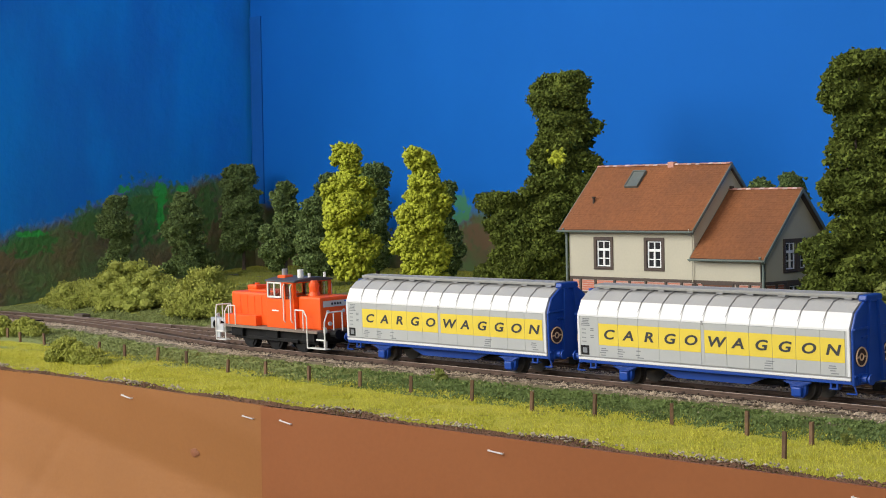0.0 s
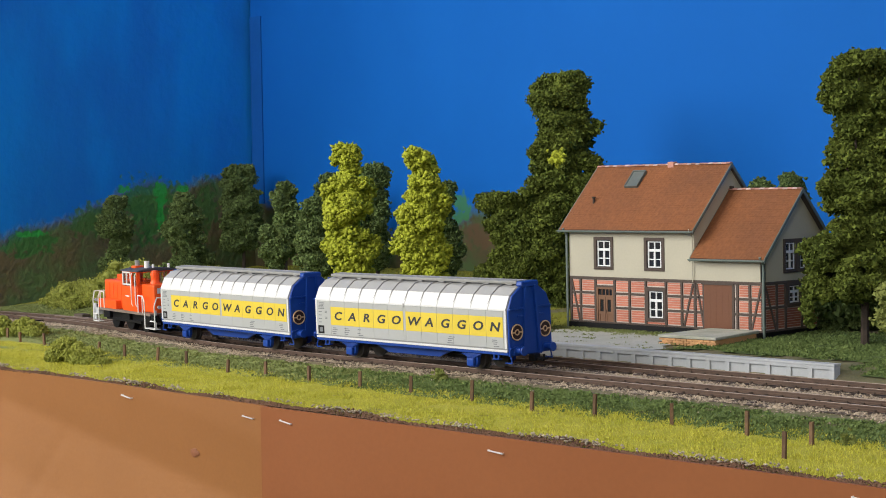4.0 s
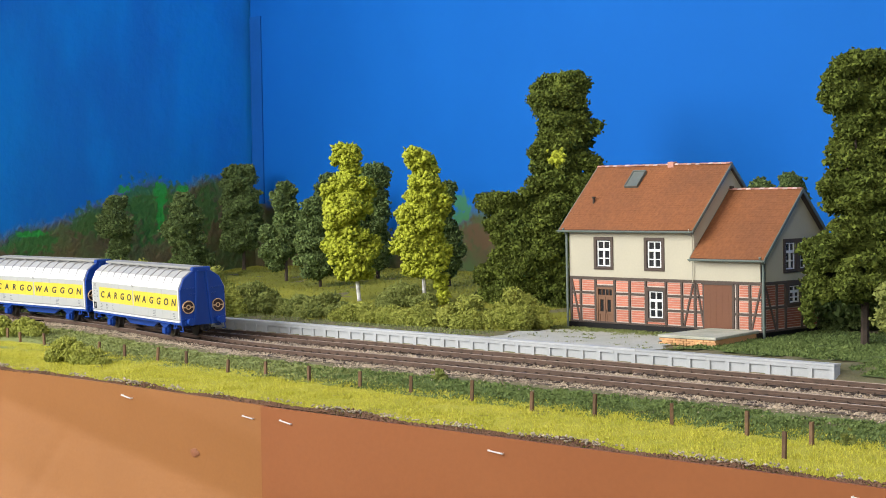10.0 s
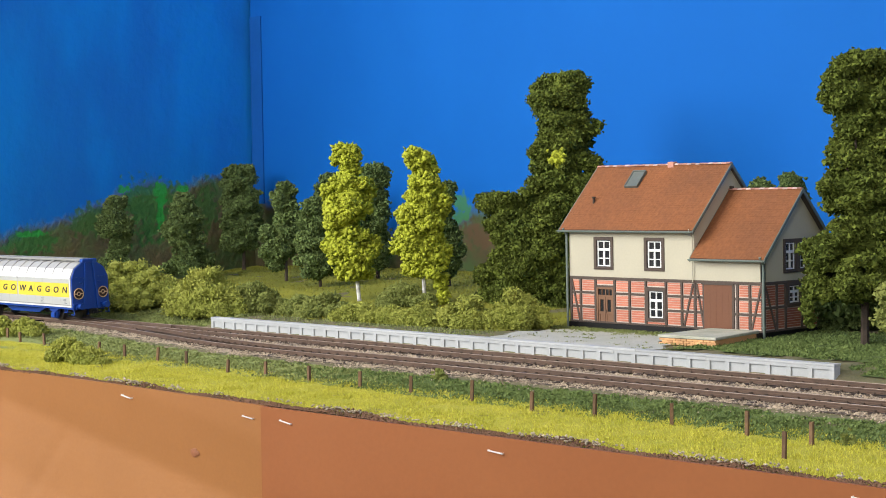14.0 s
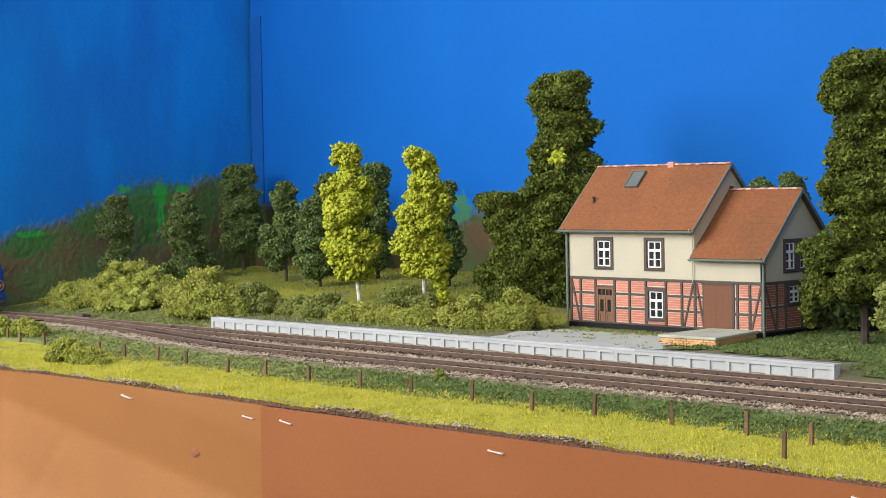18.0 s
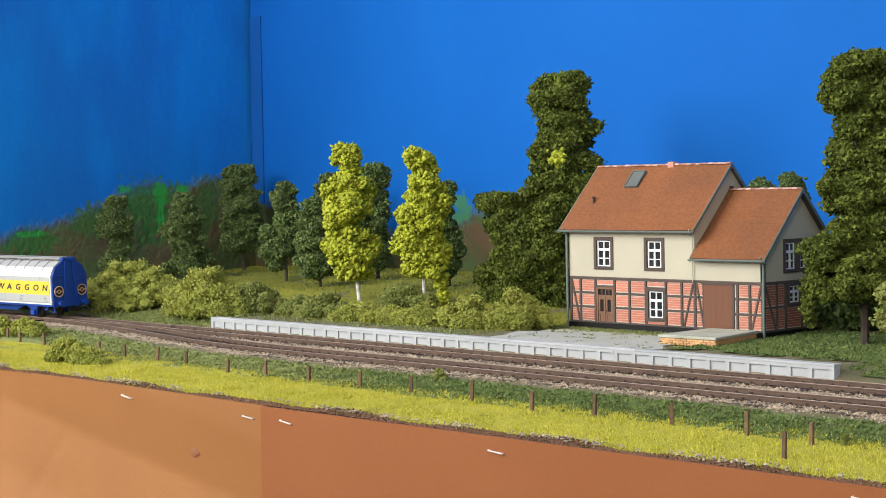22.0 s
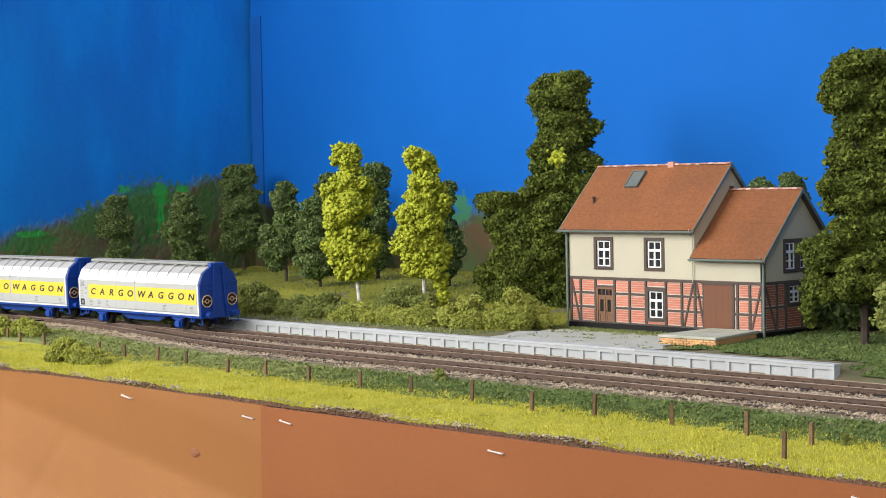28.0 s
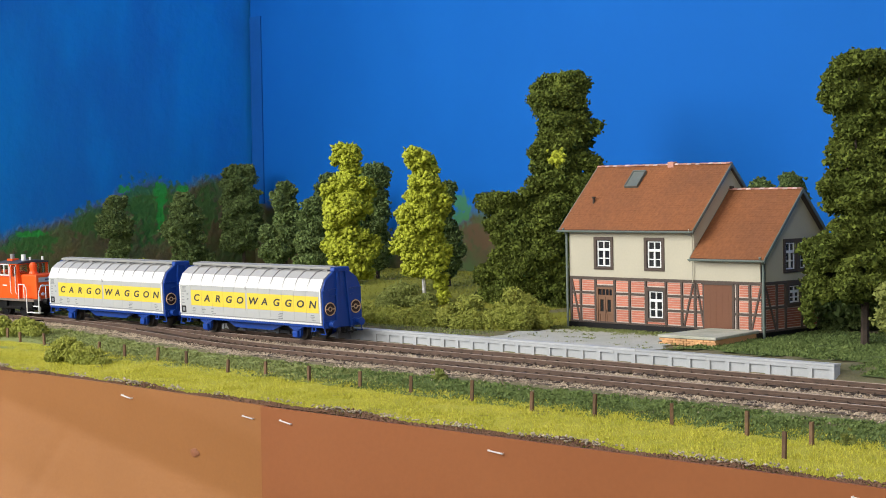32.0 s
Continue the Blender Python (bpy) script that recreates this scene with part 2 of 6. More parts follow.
GRASS = mat("bright_static_grass", (0.54, 0.505, 0.08), 0.9, var=0.2, scale=45, detail=900, bump=0.4, second=(0.43, 0.425, 0.055), island=0.28, spec=0.15)
TURF = mat("dark_turf", (0.235, 0.265, 0.095), 0.95, mix2=1.3, var=0.3, scale=70, detail=900, bump=0.6, second=(0.16, 0.195, 0.068), island=0.28, spec=0.15)
TURF_DEEP = mat("deep_green_turf", (0.145, 0.195, 0.062), 0.95, mix2=1.3, var=0.3, scale=70, detail=900, bump=0.6, second=(0.095, 0.135, 0.043), island=0.28, spec=0.15)
HILLGRASS = mat("olive_grass", (0.25, 0.242, 0.034), 0.95, var=0.3, scale=24, detail=900, bump=0.5, second=(0.105, 0.118, 0.025), mix2=0.75, island=0.35, spec=0.15)
EARTH = mat("brown_earth", (0.19, 0.165, 0.10), 0.95, var=0.3, scale=50, detail=900, bump=0.6, second=(0.12, 0.135, 0.055), spec=0.15)
CUT = mat("cut_soil_edge", (0.18, 0.10, 0.065), 0.95, var=0.4, scale=90, detail=900, bump=0.7, second=(0.10, 0.06, 0.04), spec=0.15)
PLASTER = mat("pale_plaster_crumbs", (0.45, 0.38, 0.29), 0.95, var=0.2, scale=90, detail=900, bump=0.5, island=0.3)
BALLAST = mat("ballast_stone", (0.41, 0.335, 0.25), 0.95, var=0.2, scale=30, detail=900, bump=0.3, second=(0.20, 0.155, 0.115), mix2=0.8, island=0.4, spec=0.2)
BED = mat("ballast_bed", (0.145, 0.115, 0.092), 0.95, var=0.4, scale=200, detail=1100, bump=0.8, second=(0.08, 0.063, 0.05), spec=0.15)
SLEEPER = mat("dark_brown_sleeper", (0.098, 0.07, 0.055), 0.8, var=0.25, scale=300, detail=1500, bump=0.3, obj=0.3, spec=0.2)
RAILSIDE = mat("rusty_rail_side", (0.12, 0.075, 0.054), 0.65, metal=0.1, var=0.25, scale=120, detail=1500)
RAILTOP = mat("worn_rail_head", (0.33, 0.265, 0.22), 0.5, metal=0.5, var=0.2, scale=30, detail=900, bump=0.03, second=(0.19, 0.135, 0.105), mix2=0.8)
CONCRETE = mat("grey_platform_edging", (0.46, 0.475, 0.495), 0.8, var=0.10, scale=40, detail=1200, bump=0.15, second=(0.34, 0.355, 0.365), obj=0.04)
PAVING = mat("pale_gravel_paving", (0.50, 0.50, 0.47), 0.95, var=0.3, scale=55, detail=1100, bump=0.6, second=(0.34, 0.355, 0.305), mix2=0.9, spec=0.15)
LEAF_DARK = mat("dark_green_foliage", (0.125, 0.17, 0.056), 0.85, var=0.2, scale=40, detail=600, bump=0, second=(0.085, 0.128, 0.043), island=0.5, spec=0.12)
LEAF_TALL = mat("olive_green_foliage", (0.115, 0.142, 0.026), 0.85, var=0.2, scale=40, detail=600, bump=0, second=(0.07, 0.096, 0.019), island=0.55, spec=0.12)
LEAF_LIME = mat("lime_green_foam_foliage", (0.38, 0.4085, 0.04275), 0.85, var=0.15, scale=40, detail=600, bump=0.3, second=(0.2945, 0.3325, 0.03325), island=0.3, spec=0.12)
LEAF_BUSH = mat("yellow_green_bush_foliage", (0.31, 0.325, 0.07), 0.85, var=0.2, scale=40, detail=600, bump=0, second=(0.235, 0.265, 0.055), island=0.2, spec=0.12)
LEAF_MID = mat("mid_green_bush_foliage", (0.225, 0.25, 0.07), 0.85, var=0.2, scale=40, detail=600, bump=0, second=(0.155, 0.185, 0.052), island=0.2, spec=0.12)
BARK = mat("dark_bark", (0.075, 0.055, 0.042), 0.9, var=0.3, scale=200, detail=900, bump=0.5)
BIRCH = mat("white_birch_bark", (0.74, 0.72, 0.70), 0.8, var=0.12, scale=260, detail=900, bump=0.3, second=(0.30, 0.28, 0.26), mix2=0.3)
POST = mat("brown_fence_post", (0.165, 0.095, 0.052), 0.8, var=0.25, scale=300, detail=1500, bump=0.3, obj=0.25)
STEEL = mat("bright_staple_wire", (0.85, 0.85, 0.87), 0.35, metal=0.5, var=0.05)
# house
RENDERED = mat("cream_render", (0.495, 0.46, 0.36), 0.9, var=0.07, scale=30, detail=900, bump=0.15, second=(0.445, 0.415, 0.33), spec=0.2)
GABLE = mat("grey_cream_render", (0.52, 0.47, 0.34), 0.9, var=0.05, scale=40, detail=900, bump=0.15, spec=0.2)
TIMBER = mat("dark_brown_timber", (0.095, 0.075, 0.066), 0.85, var=0.25, scale=120, detail=1200, bump=0.3, second=(0.10, 0.075, 0.06), spec=0.2)
BRICK = mat("red_brick", (0.56, 0.215, 0.145), 0.85, var=0.18, scale=60, detail=1200, bump=0.2, second=(0.43, 0.15, 0.10), obj=0.12, spec=0.2)
MORTAR = mat("pale_mortar", (0.68, 0.58, 0.51), 0.9, var=0.15, scale=200, detail=1200)
ROOFTILE = mat("red_brown_roof_tile", (0.25, 0.096, 0.039), 0.8, var=0.34, scale=26, detail=520, bump=0.2, second=(0.17, 0.072, 0.036), mix2=0.6, obj=0.10, spec=0.25)
GUTTER = mat("grey_green_gutter", (0.16, 0.20, 0.18), 0.5, var=0.12, scale=100, detail=900)
WINWHITE = mat("white_window_plastic", (0.80, 0.80, 0.80), 0.5, var=0.03)
GLASS = mat("dark_window_pane", (0.02, 0.022, 0.026), 0.08, var=0.05, bump=0, spec=0.6)
DOORWOOD = mat("brown_door_wood", (0.20, 0.10, 0.055), 0.6, var=0.15, scale=80, detail=900, bump=0.2)
SLIDEWOOD = mat("brown_sliding_door", (0.17, 0.068, 0.034), 0.65, var=0.08, scale=30, detail=900, bump=0.1)
TANBRICK = mat("tan_orange_brick", (0.72, 0.40, 0.19), 0.85, var=0.2, scale=90, detail=1200, bump=0.3, obj=0.2)
SKYLIGHT = mat("grey_skylight_pane", (0.13, 0.15, 0.14), 0.35, var=0.1)
RIDGE = mat("pinkish_ridge_tile", (0.48, 0.24, 0.19), 0.8, var=0.2, scale=60, detail=900, obj=0.35)
RIDGE_PALE = mat("mortar_flecked_ridge_tile", (0.66, 0.47, 0.42), 0.85, var=0.25, scale=90, detail=900, obj=0.2)
# train
SILVER = mat("light_grey_wagon_side", (0.43, 0.44, 0.44), 0.45, var=0.03, scale=30, detail=900, bump=0.03)
WHITE = mat("white_wagon_panel", (0.70, 0.70, 0.71), 0.4, var=0.02, scale=30, detail=900, bump=0.02)
ROOFGREY = mat("grey_wagon_roof", (0.37, 0.37, 0.37), 0.5, var=0.05, scale=40, detail=900, bump=0.05)
RIBGREY = mat("grey_rib", (0.30, 0.30, 0.305), 0.5, var=0.05)
YELLOW = mat("yellow_band", (0.74, 0.56, 0.06), 0.45, var=0.03, scale=30, detail=900, bump=0.02)
INK = mat("dark_grey_lettering", (0.035, 0.038, 0.045), 0.5, var=0.05)
SMALLPRINT = mat("grey_small_print", (0.20, 0.21, 0.225), 0.6, var=0.1)
WBLUE = mat("blue_wagon_paint", (0.010, 0.058, 0.33), 0.38, var=0.06, scale=40, detail=900, bump=0.03)
GUIDEGREY = mat("grey_guide_rail", (0.29, 0.29, 0.28), 0.6, var=0.06, spec=0.3)
EMBLEM = mat("dark_brown_roundel", (0.045, 0.022, 0.018), 0.5, var=0.05)
BEIGE = mat("beige_roundel_ring", (0.66, 0.45, 0.28), 0.5, var=0.05)
BLACKMETAL = mat("black_running_gear", (0.008, 0.008, 0.009), 0.55, var=0.3, spec=0.25)
CABGLASS = mat("clear_cab_pane", (0.9, 0.92, 0.92), 0.03, var=0.02, bump=0)
CABGLASS.node_tree.nodes["Principled BSDF"].inputs["Transmission Weight"].default_value = 1.0
WHEELSTEEL = mat("dark_wheel_steel", (0.12, 0.11, 0.10), 0.4, metal=0.7, var=0.15)
ORANGE = mat("orange_red_loco_paint", (0.88, 0.105, 0.012), 0.38, var=0.03, scale=30, detail=900, bump=0.02)
CABROOF = mat("dark_grey_cab_roof", (0.065, 0.068, 0.078), 0.5, var=0.08)
FRAMEEDGE = mat("grey_brown_footplate", (0.22, 0.17, 0.14), 0.6, var=0.1)
HANDWHITE = mat("white_handrail", (0.80, 0.79, 0.76), 0.45, var=0.03)
LIGHTGREY = mat("light_grey_buffer", (0.55, 0.56, 0.58), 0.45, var=0.05)

MOSS = mat("mossy_concrete", (0.50, 0.49, 0.44), 0.9, var=0.25, scale=110, detail=900, bump=0.3, second=(0.28, 0.30, 0.20), mix2=0.7)
# the front's brick again, darkened in colour for the shaded gable side
BRICK_SHADED = mat("shaded_red_brick", (0.36, 0.135, 0.085), 0.9, var=0.15, scale=60, detail=1200, bump=0.1, second=(0.28, 0.10, 0.065), spec=0.2)
# ---- setting: room, backdrop, board, ground ----
RAIL = 6.0                 # height of the rail heads above the board
Y_A, Y_B = 583.5, 631.7    # centre lines of the front and the rear track
EDGE, PLAT, BACK = 453.0, 650.5, 935.0
CORNER = -1250.0

# headings of the two routes along the track, degrees, positive towards the viewer
ROUTE_A = [(-900, 0), (230, 0), (290, -3.5), (350, -9.2), (410, -11.6), (470, -9.6), (530, -7.2), (590, -1.8), (650, 3.5), (710, 6.8), (770, 9.3), (1400, 33)]
ROUTE_B = [(-900, 0), (500, 0), (540, 1.0), (600, 3.4), (1400, 33)]


def route(knots, x0, y0):
    s = np.arange(-900.0, 1400.0, 2.0)
    th = np.radians(np.interp(s, [k[0] for k in knots], [k[1] for k in knots]))
    mid = (th[1:] + th[:-1]) / 2
    x = np.concatenate([[0], np.cumsum(-np.cos(mid) * 2)])
    y = np.concatenate([[0], np.cumsum(-np.sin(mid) * 2)])
    i = int(np.argmin(abs(s)))
    return s, x - x[i] + x0, y - y[i] + y0


LINE_A = route(ROUTE_A, -489.5, Y_A)
LINE_B = route(ROUTE_B, -536.5, Y_B)


def on(line, s):
    return float(np.interp(s, line[0], line[1])), float(np.interp(s, line[0], line[2]))


def front_y(x):
    """y of the front track's centre line at x; the line bends at its far end."""
    return np.interp(-np.asarray(x), -LINE_A[1], LINE_A[2])


def ground_height(x, y):
    """Millimetres above the board's front edge."""
    q = y - (front_y(x) - Y_A) * np.clip((y - 470) / 60, 0, 1)          # follows the bend of the track
    front = np.interp(q, [440, 453, 508, 545, 562], [-1.5, -0.5, 1.0, 2.0, 3.0])
    left = np.interp(y, [650, 656, 700, 760, 800, 850, 900, BACK], [3.0, 10.2, 10.8, 16.2, 20.5, 24.5, 28.5, 28])
    house = np.interp(y, [650, 656, 700, 735, 820, BACK], [3.0, 10.6, 10.2, 8.9, 10.0, 14.0])
    end = np.interp(y, [640, 662, 700, 765, 800, 850, BACK], [3.0, 4.5, 10.5, 21.0, 21.5, 25, 28])
    far = np.interp(y, [640, 680, BACK], [3.0, 4, 26])
    right = np.interp(y, [640, 660, 690, 740, BACK], [3.0, 4.5, 9.5, 11, 14])
    mix = lambda a, b, k: a * (1 - k) + b * k
    z = mix(left, house, np.clip((x + 800) / 90, 0, 1))
    z = mix(z, np.interp(y, [650, 656, 665, 760, BACK], [3.0, 10.0, 9.0, 9.2, 14.0]), np.clip((x + 590) / 20, 0, 1))
    z = mix(z, end, np.clip((-918 - x) / 12, 0, 1))
    z = mix(z, far, np.clip((-1180 - x) / 50, 0, 1))
    z = mix(z, right, np.clip((x + 432) / 6, 0, 1))
    return np.where(y > 645, np.maximum(z, 3.0), np.where(q < 562, front, 3.0))


def grid(name, x0, x1, y0, y1, step, height, material, rough=0.0, seed=1, lift=0.0, keep=None):
    nx, ny = int((x1 - x0) / step) + 1, int((y1 - y0) / step) + 1
    X, Y = np.meshgrid(np.linspace(x0, x1, nx), np.linspace(y0, y1, ny))
    Z = height(X, Y) + lift
    if rough:
        Z = Z + np.array([[noise.noise((a * 0.06, b * 0.06, seed)) * rough + noise.noise((a * 0.3, b * 0.3, seed)) * rough * 0.5 for a, b in zip(ra, rb)] for ra, rb in zip(X, Y)])
    v = np.stack([X, Y, Z], -1).reshape(-1, 3)
    i = np.arange(nx * ny).reshape(ny, nx)
    f = np.stack([i[:-1, :-1], i[:-1, 1:], i[1:, 1:], i[1:, :-1]], -1).reshape(-1, 4)
    if keep is not None:
        c = v[f].mean(1)
        f = f[keep(c[:, 0], c[:, 1])]
    return tagged(raw(name, v, f, material, smooth=True), kind="structure")


def slab(name, x0, x1, y0, y1, z0, z1, material, label="", kind="structure", bevel=0.0):
    bm = bmesh.new()
    box(bm, x0, x1, y0, y1, z0, z1, bevel)
    return tagged(part(name, bm, material), label, "", kind=kind)


def wobble(x, y, size, seed):
    return np.array([noise.noise((a / size, b / size, seed)) for a, b in zip(np.ravel(x), np.ravel(y))]).reshape(np.shape(x))


tagged(grid("ground", -1900, 500, 452.5, BACK, 6.0, ground_height, EARTH, rough=0.5), "earth-coloured baseboard of a model railway", "ground")
# strips of different cover, a little above the base
tagged(grid("grass_strip", -1240, -200, 453, 536, 3.0, ground_height, GRASS, 0.5, 3, 0.35, lambda x, y: (y - (front_y(x) - Y_A) * np.clip((y - 470) / 60, 0, 1) + wobble(x, y, 25, 4.0) * 12) < 517), "bright yellow-green static grass along the board's edge", "grass")
tagged(grid("turf_strip", -1240, -200, 500, 630, 3.0, ground_height, TURF, 0.7, 5, 0.25, lambda x, y: ((y - (front_y(x) - Y_A) + wobble(x, y, 14, 2.0) * 6) < 553) & (y > 505) & (x + wobble(x, y, 20, 6.0) * 60 < -640)), "dark green turf beside the ballast", "grass")
tagged(grid("turf_strip", -1240, -200, 500, 630, 3.0, ground_height, TURF_DEEP, 0.7, 5, 0.25, lambda x, y: ((y - (front_y(x) - Y_A) + wobble(x, y, 14, 2.0) * 6) < 553) & (y > 505) & (x + wobble(x, y, 20, 6.0) * 60 >= -640)), "deep green turf beside the ballast", "grass")
tagged(grid("hill_meadow", -1245, -690, 668, 933, 4.0, ground_height, HILLGRASS, 0.9, 6, 0.5, lambda x, y: (y + wobble(x, y, 30, 7.0) * 10) > np.where(x < -918, 676, 692)), "olive-green grass hill below the trees", "grass")
tagged(grid("turf_bank", -1240, -925, 650, 690, 3.0, ground_height, TURF, 0.7, 6, 0.3, lambda x, y: (y + wobble(x, y, 18, 3.0) * 6) > 655), "green turf at the foot of the hill", "grass")
tagged(grid("house_turf", -560, -200, 655, 800, 4.0, ground_height, TURF_DEEP, 1.0, 9, 0.5, lambda x, y: ((y + wobble(x, y, 18, 5.0) * 8) > np.where(x < -432, 684, 662)) & (x > -552 + wobble(x, y, 15, 8.0) * 8)), "green turf beside the house", "grass")
tagged(grid("forecourt", -720, -530, 655.2, 752, 3.0, ground_height, PAVING, 0.25, 11, 0.7, lambda x, y: ((x + wobble(x, y, 16, 3.0) * 12) > np.interp(y, [654, 691, 733, 750], [-654, -678, -676, -684])) & ((x + wobble(x, y, 9, 5.0) * 8) < np.where(y > 698, -574, -560 + (690 - y) * 0.5)) & ((y + wobble(x, y, 10, 9.0) * 8) < 742)), "pale grey gravel forecourt between platform and house", "paving")

# backdrop boards
tagged(slab("backdrop_wall", CORNER + 3.6, 900, BACK, BACK + 12, -60, 900, BLUE_FAR, "bright blue painted backdrop board"), category="backdrop")
side = thing("side_backdrop_wall", pose(0, 0, 0), "brushed dark blue backdrop board with a painted wood", "backdrop", kind="structure")
for nm, y0, y1, z0, z1 in (("wall_panel", 660, BACK + 12, -60, 900), ("wall_panel", 440, 584, -60, 900), ("wall_lintel", 584, 660, 78, 900)):
    bm = bmesh.new()
    box(bm, CORNER - 12, CORNER, y0, y1, z0, z1)
    part(nm, bm, BLUE_SIDE, side)
strip = thing("corner_batten", pose(0, 0, 0), "blue painted batten in the backdrop's corner", "batten", kind="structure")
bm = bmesh.new()
box(bm, CORNER + 3.8, -1230, BACK - 1.4, BACK + 0.2, 84, 256, 0.15)
part("batten", bm, BATTEN, strip)

# hardboard fascia in two lapped sheets, stapled to the board's edge
fascia = thing("fascia", pose(0, 0, 0), "brown hardboard fascia stapled along the board's edge", "fascia", kind="structure")


def sheet(x0, x1, y, top, material, folds=()):
    """A card sheet, slightly bowed; folds are lines (x, z, slope, degrees): below the line the card leans out by that much more."""
    xs = np.arange(x0, x1 + 0.1, (x1 - x0) / round((x1 - x0) / 5.5))
    zs = np.concatenate([[-420, -300, -220, -160], np.arange(-130.5, 0.1, 2.9)])
    X, Z = np.meshgrid(xs, zs)
    Z = Z + np.interp(X, [p[0] for p in top], [p[1] for p in top])
    bow = 0.25 * np.sin(X * 0.013) + np.array([[noise.noise((a * 0.012, b * 0.012, 3)) * 0.3 for a, b in zip(ra, rb)] for ra, rb in zip(X, Z)])
    Yf = y + bow * np.clip(-Z / 60, 0, 1)
    for fx_, fz_, slope, lean in folds:
        Yf = Yf - math.tan(radians(lean)) * np.clip(fz_ + slope * (np.maximum(X, -850) - fx_) - Z, 0, 70)
    if folds:
        Yf = Yf + 0.9 * np.exp(-((X + 768 + (Z + 26) * -0.83) / 2.2) ** 2) * np.clip((-Z - 24) / 10, 0, 1)
    V = np.concatenate([np.stack([X, Yf, Z], -1).reshape(-1, 3), np.stack([X, Yf + 1.4, Z], -1).reshape(-1, 3)] * 2)
    i = np.arange(X.size).reshape(X.shape)
    j = i + X.size
    e, g = i + 2 * X.size, j + 2 * X.size
    q = lambda a, b, c, d: np.stack([a, b, c, d], -1).reshape(-1, 4)
    F = np.concatenate([q(i[:-1, :-1], i[:-1, 1:], i[1:, 1:], i[1:, :-1]), q(j[:-1, :-1], j[1:, :-1], j[1:, 1:], j[:-1, 1:]), q(e[-1, :-1], e[-1, 1:], g[-1, 1:], g[-1, :-1]), q(e[:-1, -1], g[:-1, -1], g[1:, -1], e[1:, -1]), q(e[:-1, 0], e[1:, 0], g[1:, 0], g[:-1, 0])])
    return raw("hardboard_sheet", V, F, material, fascia, smooth=True)


sheet(-1900, -592.6, 449.2, [(-1900, -0.5), (-1000, 0.4), (-900, -0.6), (-720, 0.3), (-592, -0.4)], HARDBOARD,
      [(-704, -1, -0.1415, -6), (-835, -17, -0.133, 14)])
sheet(-594.5, 500, 447.0, [(-594, -0.3), (-450, 0.2), (-300, 0.6), (500, 0)], HARDBOARD_RED)
bm = bmesh.new()
for i in range(2):
    r = bmesh.ops.create_icosphere(bm, subdivisions=2, radius=1)["verts"]
    for v in r:
        k = 1 + 0.3 * noise.noise(v.co * 1.7 + Vector((i, 0, 0)))
        v.co = Vector((-652 + v.co.x * 3.1 * k + i * 1.0, 450.8 + v.co.y * 0.35, -27.5 + v.co.z * (2.1 - 0.6 * i) * k))
part("stain", bm, STAIN, fascia, "dark brown spot")
for x0, z0, x1, z1, y in ((-711.6, -4.3, -700.5, -5.7, 449.0), (-611.3, -6.0, -601.1, -6.9, 449.0), (-581.3, -5.1, -571, -6.4, 447.0), (-451.8, -5.1, -441.6, -5.8, 447.0), (-290.9, -3.1, -281, -4.3, 447.0)):
    bm = bmesh.new()
    a, b = Vector((x0, y - 0.8, z0)).lerp(Vector((x1, y - 0.8, z1)), 0.13), Vector((x0, y - 0.8, z0)).lerp(Vector((x1, y - 0.8, z1)), 0.87)
    rod(bm, a, b, 0.34, 6)
    rod(bm, a, a + Vector((0, 2.5, 0)), 0.36, 6)
    rod(bm, b, b + Vector((0, 2.5, 0)), 0.36, 6)
    tagged(part("staple", bm, STEEL), "bright wire staple in the hardboard fascia", "staple", "staples in the fascia")

# the room round the layout
RX0, RX1, RY0, RY1, RZ0, RZ1 = -3000, 1900, -1000, 960, -900, 1600
tagged(slab("floor", RX0, RX1, RY0, RY1, RZ0 - 20, RZ0, WOODFLOOR, "brown floor of the room"), category="floor")
tagged(slab("ceiling", RX0, RX1, RY0, RY1, RZ1, RZ1 + 20, ROOM, "plain white ceiling of the room"), category="ceiling")
slab("wall_north", RX0, RX1, RY1, RY1 + 60, RZ0, RZ1, ROOM, "plain plastered room wall")
slab("wall_west", RX0 - 60, RX0, RY0, RY1, RZ0, RZ1, ROOM, "plain plastered room wall")
slab("wall_east", RX1, RX1 + 60, RY0, RY1, RZ0, RZ1, ROOM, "plain plastered room wall")
south = thing("wall_south", pose(0, 0, 0), "plastered room wall with a window opening and an added opening for the fill lamp", "wall", kind="structure")
# the opening from x 150 to 1350 is added for the fill lamp
for x0, x1, z0, z1 in ((RX0, -2510, RZ0, RZ1), (-2510, -690, RZ0, 250), (-2510, -690, 1450, RZ1), (-690, 150, RZ0, RZ1), (150, 1350, RZ0, 250), (150, 1350, 1450, RZ1), (1350, RX1, RZ0, RZ1)):
    bm = bmesh.new()
    box(bm, x0, x1, RY0 - 60, RY0, z0, z1)
    part("wall_panel", bm, ROOM, south)
# ---- station house ----
house = thing("station_house", pose(-0.6863, 0.7526, 0.0115), "half-timbered model station house with red tiled roof", "house")
WM, WA, DEP = 95.7, 143.0, 65.6      # widths of the main house and of main house plus annex, depth
ZB, ZE, ZR, AE, AR = 28.5, 60.5, 95.0, 45.0, 79.8


def piece(name, x0, x1, y0, y1, z0, z1, material, parent, label="", bevel=0.0):
    bm = bmesh.new()
    box(bm, x0, x1, y0, y1, z0, z1, bevel)
    return part(name, bm, material, parent, label)


